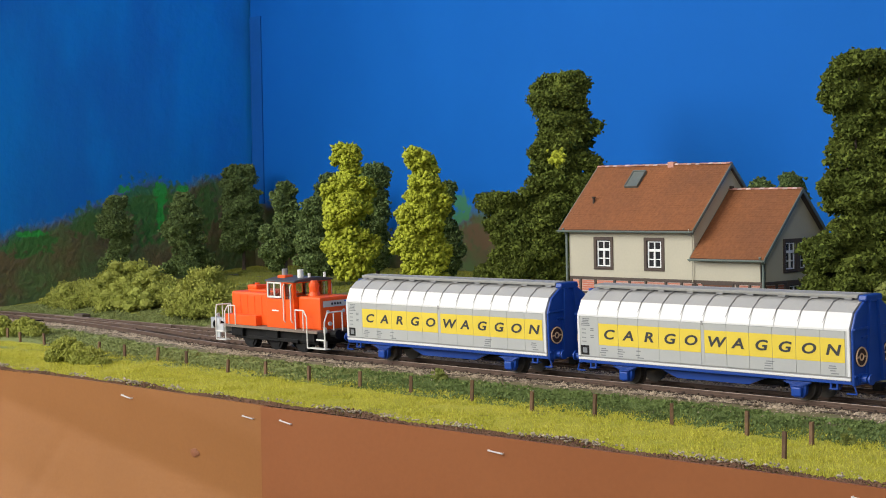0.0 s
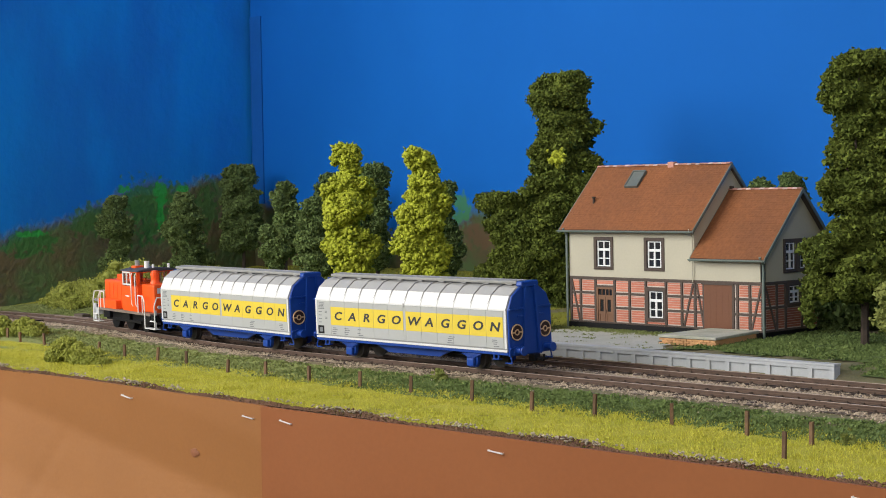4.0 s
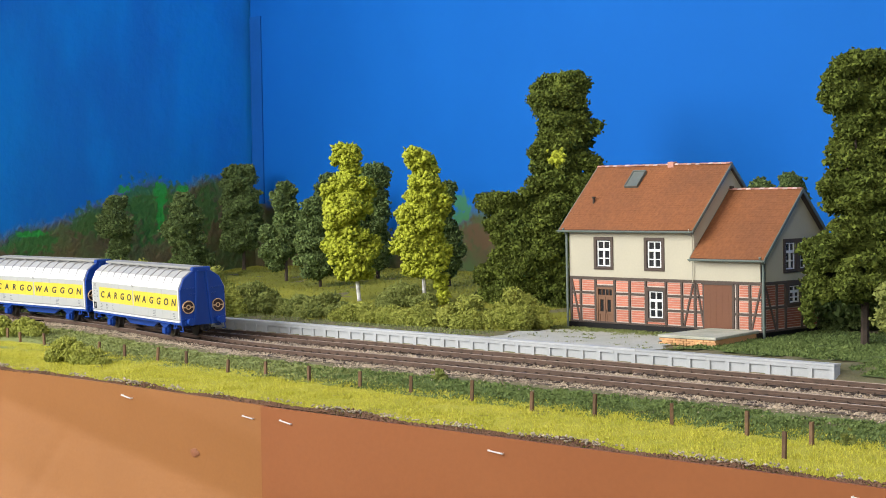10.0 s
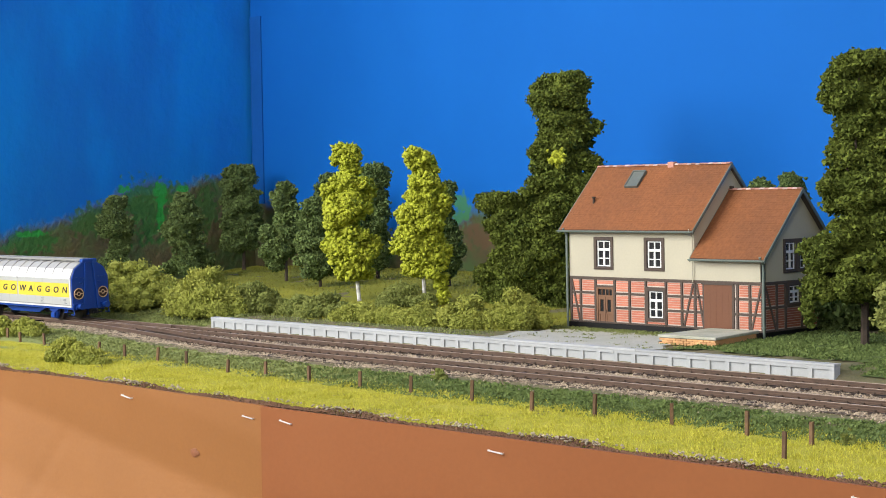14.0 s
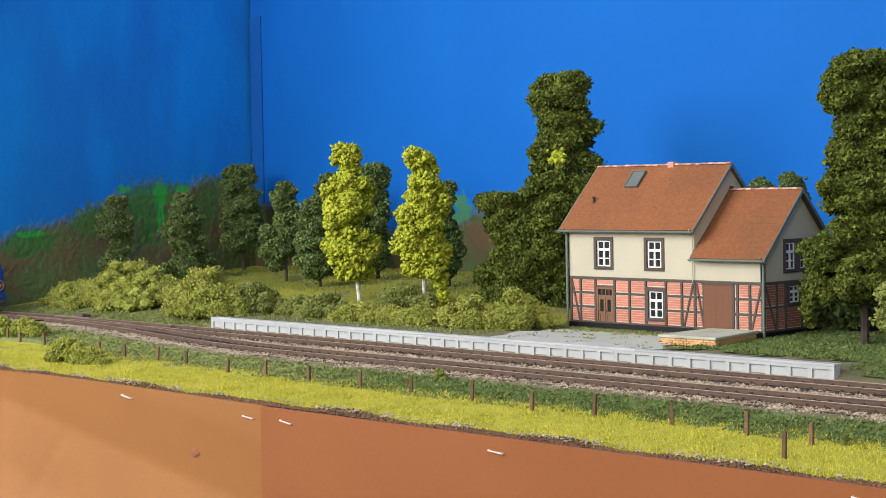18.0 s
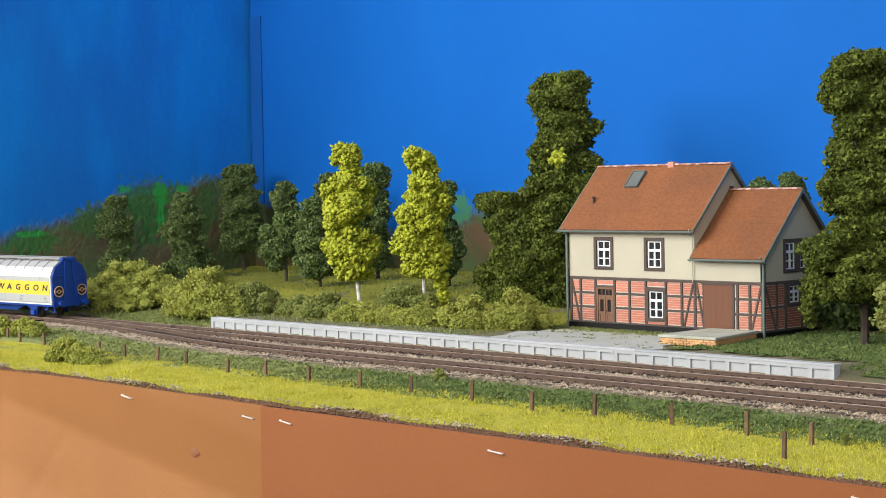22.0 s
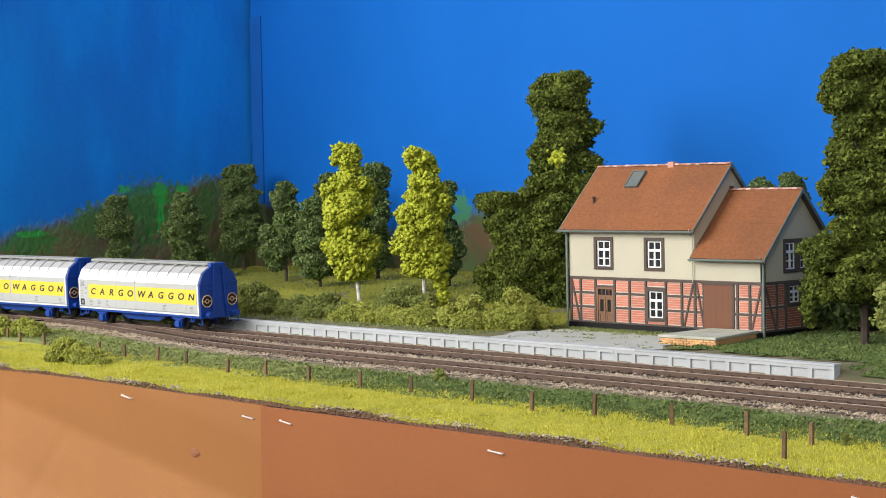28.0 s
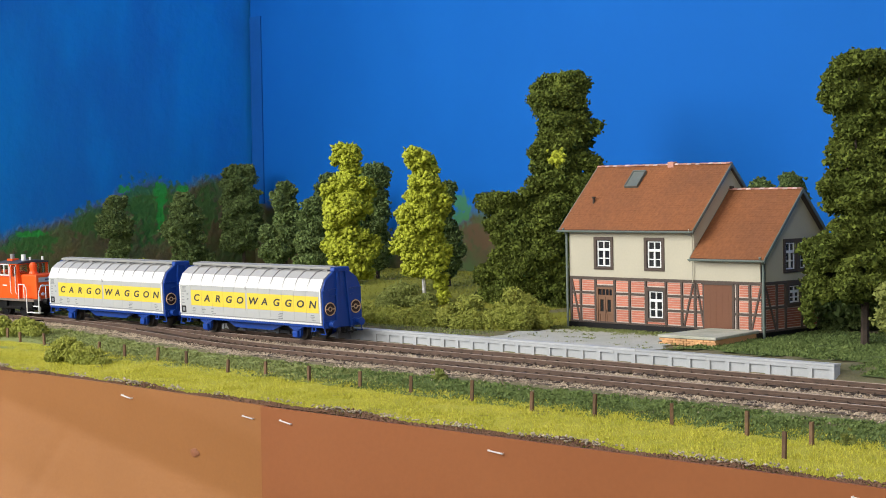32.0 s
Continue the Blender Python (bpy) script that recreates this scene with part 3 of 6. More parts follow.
# walls: four sides each, with real openings left behind the windows
def wall_with_holes(name, x0, x1, z0, z1, holes, material, y0=0.0, y1=2.0, axis="front"):
    xs = sorted({x0, x1, *[h[0] for h in holes], *[h[1] for h in holes]})
    zs = sorted({z0, z1, *[h[2] for h in holes], *[h[3] for h in holes]})
    bm = bmesh.new()
    for a, b in zip(xs, xs[1:]):
        for c, d in zip(zs, zs[1:]):
            mx, mz = (a + b) / 2, (c + d) / 2
            if any(h[0] < mx < h[1] and h[2] < mz < h[3] for h in holes):
                continue
            if axis == "front":
                box(bm, a, b, y0, y1, c, d)
            else:
                box(bm, y0, y1, a, b, c, d)
    bmesh.ops.remove_doubles(bm, verts=bm.verts, dist=0.001)
    return part(name, bm, material, house)


UP1, UP2, LOW = (20.9, 34.2, 34.5, 52.0), (59.8, 73.0, 34.5, 52.0), (60.6, 73.8, 5.3, 22.9)
DOOR, SLIDE = (21.5, 35.0, 0.6, 23.0), (102.4, 121.8, 1.5, 27.1)
SUP, SUP2, SLOW = (19.3, 31.0, 34.3, 51.3), (33.0, 45.4, 34.3, 51.3), (22.5, 35.0, 15.6, 27.2)
wall_with_holes("rendered_wall", 0, WM, ZB, ZE, [UP1, UP2], RENDERED)
wall_with_holes("rendered_wall", WM, WA, ZB, AE, [], RENDERED)
wall_with_holes("ground_floor_wall", 0, WA, 0, ZB, [LOW, DOOR, SLIDE], MORTAR, 0.5, 2.2)
wall_with_holes("side_wall", 2, DEP, 0, ZB, [SLOW], MORTAR, WA - 2.2, WA - 0.5, "side")
wall_with_holes("side_wall", 0, DEP, ZB, AE, [(SUP[0], SUP[1], SUP[2], AE), (SUP2[0], SUP2[1], SUP2[2], AE)], GABLE, WA - 2, WA, "side")
piece("rear_wall", 0, WA, DEP - 2, DEP, 0, AE, RENDERED, house)
piece("rear_wall", 0, WM, DEP - 2, DEP, AE, ZE, RENDERED, house)
piece("left_wall", 0, 2, 2, DEP - 2, 0, ZE, RENDERED, house)
piece("inner_floor", 2, WA - 2.2, 2.2, DEP - 2, -0.5, 0.2, TIMBER, house)
for nm, x0, x1, e, r in (("gable", 0.1, 2, ZE, ZR), ("gable", WM - 2, WM, ZE, ZR)):
    bm = bmesh.new()
    prism(bm, [(0, e), (DEP / 2, r - 1.0), (DEP, e)], x0, x1)
    part(nm, bm, GABLE, house)
bm = bmesh.new()
prism(bm, [(0, AE), (SUP[0], AE + SUP[0] * 1.06), (SUP[0], AE), ], WA - 2, WA)
prism(bm, [(SUP[0], 51.3), (SUP2[1], 51.3), (SUP2[1], AE + (DEP - SUP2[1]) * 1.06), (DEP / 2, AR - 1.2), (SUP[0], AE + SUP[0] * 1.06)], WA - 2, WA)
prism(bm, [(SUP2[1], AE), (SUP2[1], AE + (DEP - SUP2[1]) * 1.06), (DEP, AE)], WA - 2, WA)
prism(bm, [(SUP[1], AE), (SUP2[0], AE), (SUP2[0], 51.3), (SUP[1], 51.3)], WA - 2, WA)
part("gable", bm, GABLE, house)
piece("side_wall", WM - 2, WM - 0.01, 0.01, DEP, AE - 1, ZE, GABLE, house)
piece("plinth", -0.6, WA + 0.4, -0.8, DEP + 0.4, -6.0, 1.4, BLACKMETAL, house, "black tarred plinth")


def timber(x0, z0, x1, z1, w, face="front", count=itertools.count()):
    """A beam of the frame, proud of the bricks, from one end to the other."""
    bm = bmesh.new()
    d = Vector((x1 - x0, 0, z1 - z0))
    w *= 0.85
    box(bm, -w / 2, w / 2, -0.25 - 0.011 * (next(count) % 9), 1.2, -d.length / 2, d.length / 2, 0.12)
    ang = math.atan2(d.x, d.z)
    m = pose((x0 + x1) / 2 * MM, 0, (z0 + z1) / 2 * MM, 0, math.degrees(ang), 0)
    if face == "side":
        m = pose(WA * MM, 0, 0, 0, 0, 90) @ m
    return part("timber", bm, TIMBER, house, at=m)


POSTS = [0.9, 8.7, 20.6, 35.6, 47.2, 59.6, 74.6, 86.2, 95.7, 102.0, 122.4, 125.2, 133.7, 142.2]
for x in POSTS:
    timber(x, 1.4, x, 27.6, 1.7)
timber(0, ZB - 0.2, WA, ZB - 0.2, 2.0)
timber(0, 2.0, WA, 2.0, 1.2)
for a, b in ((0.9, 20.6), (35.6, 59.6), (74.6, 102.0), (122.4, 142.2)):
    for z in (19.5, 11.0):
        timber(a, z, b, z, 1.5)
timber(20.6, 23.6, 35.6, 23.6, 1.3)
timber(59.6, 23.6, 74.6, 23.6, 1.3)
timber(59.6, 4.7, 74.6, 4.7, 1.3)
for a, b, c, d in ((1.6, 27, 8.0, 2), (94.4, 27, 87.6, 2), (97.0, 27, 102, 2), (141.4, 27, 134.6, 2)):
    timber(a, b, c, d, 1.4)
for y in (0.9, 12.3, 20.6, 36.2, 42.5, 53.2, 64.6):
    timber(y, 1.4, y, 27.6, 1.7, "side")
for a, z0, b, z1, w in ((0, ZB - 0.2, DEP, ZB - 0.2, 2.0), (0, 2.0, DEP, 2.0, 1.2), (0, 14.8, 64, 14.8, 1.5), (1.6, 27, 11.4, 2, 1.4), (63.8, 27, 54, 2, 1.4)):
    timber(a, z0, b, z1, w, "side")


def brick_panel(a0, a1, z0, z1, face="front", inset=0.45):
    """An infill panel of brick courses with recessed joints."""
    bm = bmesh.new()
    h, w, n = 1.38, 4.8, 0
    a0, a1, z0, z1 = a0 + inset, a1 - inset, z0 + inset * 0.8, z1 - inset * 0.8
    z = z0
    while z < z1 - 0.3:
        a = a0 - (w / 2 if n % 2 else 0)
        while a < a1 - 0.2:
            l, r = max(a, a0) + 0.05, min(a + w, a1) - 0.05
            if r - l > 0.3:
                if face == "front":
                    box(bm, l, r, 0.18, 0.6, z + 0.17, min(z + h, z1) - 0.14)
                else:
                    box(bm, WA - 0.6, WA - 0.18, l, r, z + 0.17, min(z + h, z1) - 0.14)
            a += w
        z += h
        n += 1
    # side panels take the darker brick, shade put into the colour
    part("brick_panel", bm, BRICK if face == "front" else BRICK_SHADED, house)


ROWS = [(2.6, 10.2), (11.8, 18.7), (20.3, 27.4)]
for a, b in zip(POSTS, POSTS[1:]):
    if a == 102.0:
        continue
    for c, d in ROWS:
        if a == 20.6:
            continue
        if a == 59.6:
            continue
        brick_panel(a + 0.8, b - 0.8, c, d)
brick_panel(21.4, 34.8, 24.4, 27.4)
brick_panel(60.4, 73.8, 24.4, 27.4)
brick_panel(60.4, 73.8, 2.4, 4.2, inset=0.1)
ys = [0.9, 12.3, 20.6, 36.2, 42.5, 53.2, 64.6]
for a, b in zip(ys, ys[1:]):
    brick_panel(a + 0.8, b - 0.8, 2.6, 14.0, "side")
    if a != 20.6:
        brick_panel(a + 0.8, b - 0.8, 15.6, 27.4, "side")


def window(x0, x1, z0, z1, face="front", dark_only=False):
    """A casement window: dark surround, white frame with a high transom, mullion, panes set back."""
    m = pose(0, 0, 0) if face == "front" else pose(WA * MM, 0, 0, 0, 0, 90)
    win = new("window")
    win.empty_display_size = 0.005
    win.parent, win.matrix_basis = house, m
    bm = bmesh.new()
    for a, b, c, d in ((x0 - 0.9, x0 + 1.1, z0 - 1.0, z1 + 1.0), (x1 - 1.1, x1 + 0.9, z0 - 1.0, z1 + 1.0), (x0 + 1.1, x1 - 1.1, z0 - 1.0, z0 + 0.7), (x0 + 1.1, x1 - 1.1, z1 - 0.9, z1 + 1.0)):
        box(bm, a, b, -0.55, 1.2, c, d)
    part("window_surround", bm, TIMBER, win)
    bm = bmesh.new()
    a0, a1, c0, c1 = x0 + 1.7, x1 - 1.7, z0 + 1.0, z1 - 1.3
    tr = c0 + (c1 - c0) * 0.66
    mid = (a0 + a1) / 2
    lo = c0 + (tr - c0) * 0.48
    for a, b, c, d in ((a0, a0 + 0.6, c0, c1), (a1 - 0.6, a1, c0, c1), (a0 + 0.6, a1 - 0.6, c0, c0 + 0.7), (a0 + 0.6, a1 - 0.6, c1 - 0.5, c1), (mid - 0.6, mid + 0.6, c0 + 0.7, tr - 0.7), (mid - 0.3, mid + 0.3, tr + 0.8, c1 - 0.5), (a0 + 0.6, a1 - 0.6, tr - 0.7, tr + 0.8), (a0 + 0.6, mid - 0.6, lo - 0.3, lo + 0.3), (mid + 0.6, a1 - 0.6, lo - 0.3, lo + 0.3)):
        box(bm, a, b, 0.15 - 0.25 * (abs(c - tr + 0.7) < 0.01), 0.8, c, d)
    part("window_frame", bm, WINWHITE, win)
    bm = bmesh.new()
    box(bm, x0 + 1.0, x1 - 1.0, 1.0, 1.4, z0 + 0.6, z1 - 0.8)
    part("pane", bm, GLASS, win)
    bm = bmesh.new()
    box(bm, x0 + 0.4, x1 - 0.4, -0.9, 0.2, z0 - 0.2, z0 + 0.4)
    part("window_sill", bm, TIMBER, win)


for w in (UP1, UP2, LOW):
    window(*w)
for w in (SUP, SUP2, SLOW):
    window(*w, face="side")

door = new("door")
door.parent = house
bm = bmesh.new()
for a, b, c, d in ((21.5, 22.7, 0.6, 23), (33.8, 35, 0.6, 23), (22.7, 33.8, 21.8, 23), (22.7, 33.8, 17.3, 18.2)):
    box(bm, a, b, -0.2, 1.2, c, d)
part("door_frame", bm, DOORWOOD, door)
bm = bmesh.new()
for a, b in ((22.7, 28.1), (28.4, 33.8)):
    box(bm, a, a + 1.3, 0.2, 0.9, 0.6, 17.3)
    box(bm, b - 1.3, b, 0.2, 0.9, 0.6, 17.3)
    for c, d in ((0.6, 2.0), (6.8, 8.4), (15.6, 17.3)):
        box(bm, a + 1.3, b - 1.3, 0.2, 0.9, c, d)
    box(bm, a + 1.3, b - 1.3, 0.5, 0.9, 2.0, 6.8)
part("door_leaf", bm, DOORWOOD, door)
bm = bmesh.new()
for a in (22.9, 25.7, 28.5, 31.3):
    box(bm, a + 2.4, a + 2.9, 0.2, 0.9, 18.2, 21.8)
part("transom_bars", bm, DOORWOOD, door)
for a, b, c, d in ((24.0, 26.8, 8.4, 15.6), (29.7, 32.5, 8.4, 15.6), (22.8, 33.7, 18.2, 21.8)):
    bm = bmesh.new()
    box(bm, a, b, 0.7, 1.0, c, d)
    part("pane", bm, GLASS, door)
bm = bmesh.new()
rod(bm, (28.8, -0.1, 8.0), (28.8, -0.1, 9.4), 0.25, 6)
part("handle", bm, WHEELSTEEL, door)
slide = new("sliding_door")
slide.parent = house
bm = bmesh.new()
for i in range(9):
    w = (121.8 - 102.4) / 9
    box(bm, 102.4 + i * w + 0.02, 102.4 + (i + 1) * w - 0.02, -0.35 - 0.03 * (i % 2), 0.5, 1.5, 26.9)
part("door_leaf", bm, SLIDEWOOD, slide)
bm = bmesh.new()
box(bm, 100.8, 123.0, -0.9, 0, 26.9, 27.7)
part("door_rail", bm, TIMBER, slide)


def tiled_slope(x0, x1, y0, z0, y1, z1, parent, cols=2.1, course=1.75):
    """A slope of overlapping tile courses with a rounded rib for each tile."""
    length = math.hypot(y1 - y0, z1 - z0)
    n = int(length / course)
    nx = int((x1 - x0) / cols * 4)
    xs = np.linspace(x0, x1, nx + 1)
    ph = (np.arange(nx + 1) % 4)
    rib = np.array([0.0, 0.05, 0.07, 0.03])[ph]
    d = np.array([(y1 - y0) / length, (z1 - z0) / length])
    nrm = np.array([-d[1], d[0]]) * (1 if d[0] > 0 else -1)
    rows = []
    for i in range(n):
        for k, lift in ((0.0, 0.2), (1.0, 0.12)):
            s = (i + k) * length / n
            rows.append((s, lift))
    rng_ = np.random.default_rng(int(abs(x0 * 10 + y0)) + 3)
    V = []
    for j, (s, lift) in enumerate(rows):
        p = np.array([y0, z0]) + d * s
        sag = 0.2 + 0.2 * np.sin(xs * 0.09 + s * 0.05)
        off = lift + rib + sag + rng_.normal(size=nx + 1) * 0.03
        V.append(np.stack([xs, p[0] + nrm[0] * off, p[1] + nrm[1] * off], -1))
    V = np.concatenate(V)
    i = np.arange(len(rows) * (nx + 1)).reshape(len(rows), nx + 1)
    f = np.stack([i[:-1, :-1], i[:-1, 1:], i[1:, 1:], i[1:, :-1]], -1).reshape(-1, 4)
    return raw("tiled_slope", V, f, ROOFTILE, parent)


def gable_roof(x0, x1, eave, ridge, name, half=True):
    roof = new(name)
    roof.parent = house
    yc = DEP / 2
    k = (ridge - eave) / yc
    ov = 4.2
    a = (-ov, eave - ov * k + 1.0)
    bm = bmesh.new()
    t = 1.2
    prism(bm, [a, (yc, ridge), (DEP + ov, eave - ov * k + 1.0), (DEP + ov, eave - ov * k + 1.0 - t), (yc, ridge - t * 1.4), (-ov, a[1] - t)], x0, x1)
    part("roof_deck", bm, TIMBER, roof)
    tiled_slope(x0, x1, a[0], a[1], yc, ridge, roof)
    tiled_slope(x0, x1, DEP + ov, a[1], yc, ridge, roof)
    for x in (x0, x1):
        s = -0.5 if x == x0 else 0.0
        for foot in (a[0], DEP + ov):
            bm = bmesh.new()
            prism(bm, [(foot, a[1] + 0.6), (yc, ridge + 0.7), (yc, ridge - 1.8), (foot, a[1] - 1.9)], x + s, x + s + 0.5)
            part("verge_board", bm, GUTTER, roof)
    n = int((x1 - x0) / 3.1)
    for i in range(n):
        bm = bmesh.new()
        w = (x1 - x0) / n
        r = [(1.35 * math.cos(q), 1.0 * math.sin(q)) for q in np.linspace(0, math.pi, 7)]
        prism(bm, [(yc + p, ridge + 0.1 + q + 0.12 * (i % 2)) for p, q in r], x0 + i * w + 0.1, x0 + (i + 1) * w - 0.1)
        part("ridge_tile", bm, RIDGE if (i * 7) % 5 < 3 else RIDGE_PALE, roof)
    bm = bmesh.new()
    pr = [(a[0] - 0.9 + 1.0 * math.cos(q), a[1] - 0.3 + 1.0 * math.sin(q)) for q in np.linspace(math.pi, 2 * math.pi, 7)]
    pr += [(p * 1.0 + (0.3 if p < a[0] - 0.9 else -0.3), q + 0.15) for p, q in reversed(pr)]
    prism(bm, pr, x0 - 0.5, x1 + 0.5)
    part("gutter", bm, GUTTER, roof)
    return roof


main_roof = gable_roof(-4.5, WM + 2.0, ZE, ZR, "main_roof")
annex_roof = gable_roof(WM + 0.1, WA + 3.4, AE, AR, "annex_roof")
for x, top, colr in ((WA + 0.9, AE - 3.5, GUTTER), (-0.9, ZE - 4, GUTTER), (WM - 0.6, ZE - 4, RENDERED)):
    bm = bmesh.new()
    wire(bm, [(x, -4.6, top + 1.5), (x, -1.4, top - 2.5), (x, -1.2, -3.0 if colr is GUTTER else ZB - 0.5)], 0.75 if colr is GUTTER else 0.35, 8)
    for z in (4, 20, 34):
        if colr is GUTTER and z < top:
            rod(bm, (x, -1.2, z), (x, -1.2, z + 0.7), 1.05, 8)
    part("downpipe", bm, colr, house)
# skylight and vent pipe on the front slope
kk = (ZR - ZE) / (DEP / 2)
ang = math.degrees(math.atan(kk))
sk = pose(32.9 * MM, 24.0 * MM, (ZE + 24.0 * kk + 1.3) * MM, ang)
sl = new("skylight")
sl.parent, sl.matrix_basis = main_roof, sk
bm = bmesh.new()
for a, b, c, d in ((-5, 5, -6.6, -5.8), (-5, 5, 5.8, 6.6), (-5, -4.3, -5.8, 5.8), (4.3, 5, -5.8, 5.8)):
    box(bm, a, b, c, d, -0.6, 1.2)
box(bm, -4.4, 4.4, -5.9, 5.9, -0.4, 0.8)
part("skylight_frame", bm, SKYLIGHT, sl)
bm = bmesh.new()
wire(bm, [(10.6, 11.0, ZE + 11 * kk - 0.5), (10.6, 11.0, ZE + 11 * kk + 4.2)], 0.8, 8)
rod(bm, (10.6, 11, ZE + 11 * kk + 4.0), (10.6, 11, ZE + 11 * kk + 5.0), 1.25, 8)
part("vent_pipe", bm, BARK, main_roof)
bm = bmesh.new()
box(bm, 52, 56.5, DEP / 2 - 2, DEP / 2 + 2, ZR - 2, ZR + 2.2, 0.3)
part("chimney", bm, RIDGE, main_roof)
bm = bmesh.new()
box(bm, WM + 1.0, WM + 3.0, DEP / 2 - 1, DEP / 2 + 1, AR, AR + 2.5, 0.3)
part("ridge_cap", bm, BARK, annex_roof)

# loading ramp before the sliding door
ramp = thing("loading_ramp", pose(-0.573, 0.6985, 0.0106), "concrete loading slab on tan brick footing by the house", "ramp")
bm = bmesh.new()
prism(bm, [(-0.5, -0.5), (37, 1.5), (29.5, 50), (-2, 47.5)], 2.45, 4.0, "z")
bmesh.ops.bevel(bm, geom=bm.edges[:], offset=0.25, segments=1, affect="EDGES")
part("slab", bm, MOSS, ramp)
for row_ in range(3):
    for i in range(10):
        bm = bmesh.new()
        w = 3.6
        box(bm, i * w + 0.08 + (w / 2 if row_ % 2 else 0), min((i + 1) * w - 0.08 + (w / 2 if row_ % 2 else 0), 36.6), 0.2 + i * 0.2, 2.6 + i * 0.2, -1.2 + row_ * 1.2, -1.2 + row_ * 1.2 + 1.05, 0.08)
        if i * w + (w / 2 if row_ % 2 else 0) < 35:
            part("brick", bm, TANBRICK, ramp)
bm = bmesh.new()
prism(bm, [(1, 2.8), (35.8, 3.8), (29, 48), (-1, 46)], -1.5, 2.39, "z")
part("core", bm, TANBRICK, ramp)
# ---- platform edge, tracks and ballast ----
platform = thing("platform", pose(0, 0, 0), "light grey concrete platform edging with recessed panels", "platform", kind="structure")
PX0, PX1, NP = -918.0, -431.0, 41
bm = bmesh.new()
box(bm, PX0, PX1, 652.3, 655.4, 2.5, 10.6)
part("core", bm, CONCRETE, platform)
bm = bmesh.new()
box(bm, PX0 - 0.2, -548.8, PLAT - 0.1, 656.0, 10.62, 11.8, 0.25)
part("coping", bm, CONCRETE, platform)
bm = bmesh.new()
box(bm, -548.4, PX1 + 0.2, PLAT - 0.1, 656.0, 10.62, 11.7, 0.25)
part("coping", bm, CONCRETE, platform)
pw = (PX1 - 2.8 - PX0) / NP
bm = bmesh.new()
for a, b, c, d, e in ((0.04, 2.6, 0, 0, 0), (2.6, pw - 0.04, 2.5, 3.6, 0), (2.6, pw - 0.04, 9.0, 10.6, 0)):
    box(bm, a, b, PLAT + 0.1, 652.3, c or 2.5, d or 10.6)
box(bm, 2.6, pw - 0.04, 651.5, 652.3, 3.6, 9.0)
panel_mesh = finish("panel", bm, CONCRETE)
for i in range(NP):
    ob = new("panel", panel_mesh)
    ob.parent = platform
    ob.matrix_basis = pose((PX0 + i * pw) * MM, 0, 0, 0, 0, 0)

bm = bmesh.new()
box(bm, PX1 - 2.76, PX1 - 0.04, PLAT + 0.1, 652.3, 2.5, 10.6, 0.15)
part("end_pillar", bm, CONCRETE, platform)

trackbed = grid("trackbed", -1880, 480, 552, 660, 5.0, lambda x, y: np.full_like(x, 3.15), BED, 0.35, 12, 0.2, lambda x, y: (y > front_y(x) - 19 + wobble(x, y, 12, 4.0) * 3) & (y < 650) & (y < np.interp(-x, -LINE_B[1], LINE_B[2]) + 22))
tagged(trackbed, "dark ballast bed below the two tracks", "trackbed")

bm = bmesh.new()
box(bm, -1.35, 1.35, -16.0, 16.0, 3.2, 5.0 - 1.2, 0.15)
for s in (-1, 1):
    for o in (-1.35, 1.35):
        box(bm, -0.6, 0.6, s * 8.25 + o - 0.5, s * 8.25 + o + 0.5, 3.8, 4.5)
sleeper_mesh = finish("sleeper", bm, SLEEPER)
bm = bmesh.new()
box(bm, -1.35, 1.35, -16.0, 34.0, 3.2, 3.8, 0.15)
long_mesh = finish("long_sleeper", bm, SLEEPER)


def rail_profile(side, name, line, s0, s1, parent):
    """A rail of foot, web and head, swept along its line; the bright running surface is its own part."""
    ss = np.arange(s0, s1 + 0.1, 6.0)
    P = np.array([on(line, s) for s in ss])
    T = np.gradient(P, axis=0)
    T /= np.linalg.norm(T, axis=1)[:, None]
    N = np.stack([-T[:, 1], T[:, 0]], 1) * side
    prof = [(-1.0, 3.8), (-1.0, 4.15), (-0.3, 4.4), (-0.3, 5.2), (-0.5, 5.35), (-0.5, 5.85), (0.5, 5.85), (0.5, 5.35), (0.3, 5.2), (0.3, 4.4), (1.0, 4.15), (1.0, 3.8)]

    def sweep(pr, mat_, nm, par):
        k = len(pr)
        V = np.concatenate([np.stack([P[:, 0] + N[:, 0] * (8.6 + a), P[:, 1] + N[:, 1] * (8.6 + a), np.full(len(P), z)], -1)[:, None] for a, z in pr], 1).reshape(-1, 3)
        i = np.arange(len(P) * k).reshape(len(P), k)
        f = np.stack([i[:-1], np.roll(i[:-1], -1, 1), np.roll(i[1:], -1, 1), i[1:]], -1).reshape(-1, 4)
        return raw(nm, V, f, mat_, par)

    r = sweep(prof, RAILSIDE, "rail", parent)
    sweep([(-0.42, 5.852), (-0.36, 6.0), (0.36, 6.0), (0.42, 5.852)], RAILTOP, "railhead", r)


def gap(s):
    """Distance of the front route from the rear one, at s along the front route."""
    x, y = on(LINE_A, s)
    return float(np.interp(-x, -LINE_B[1], LINE_B[2])) - y


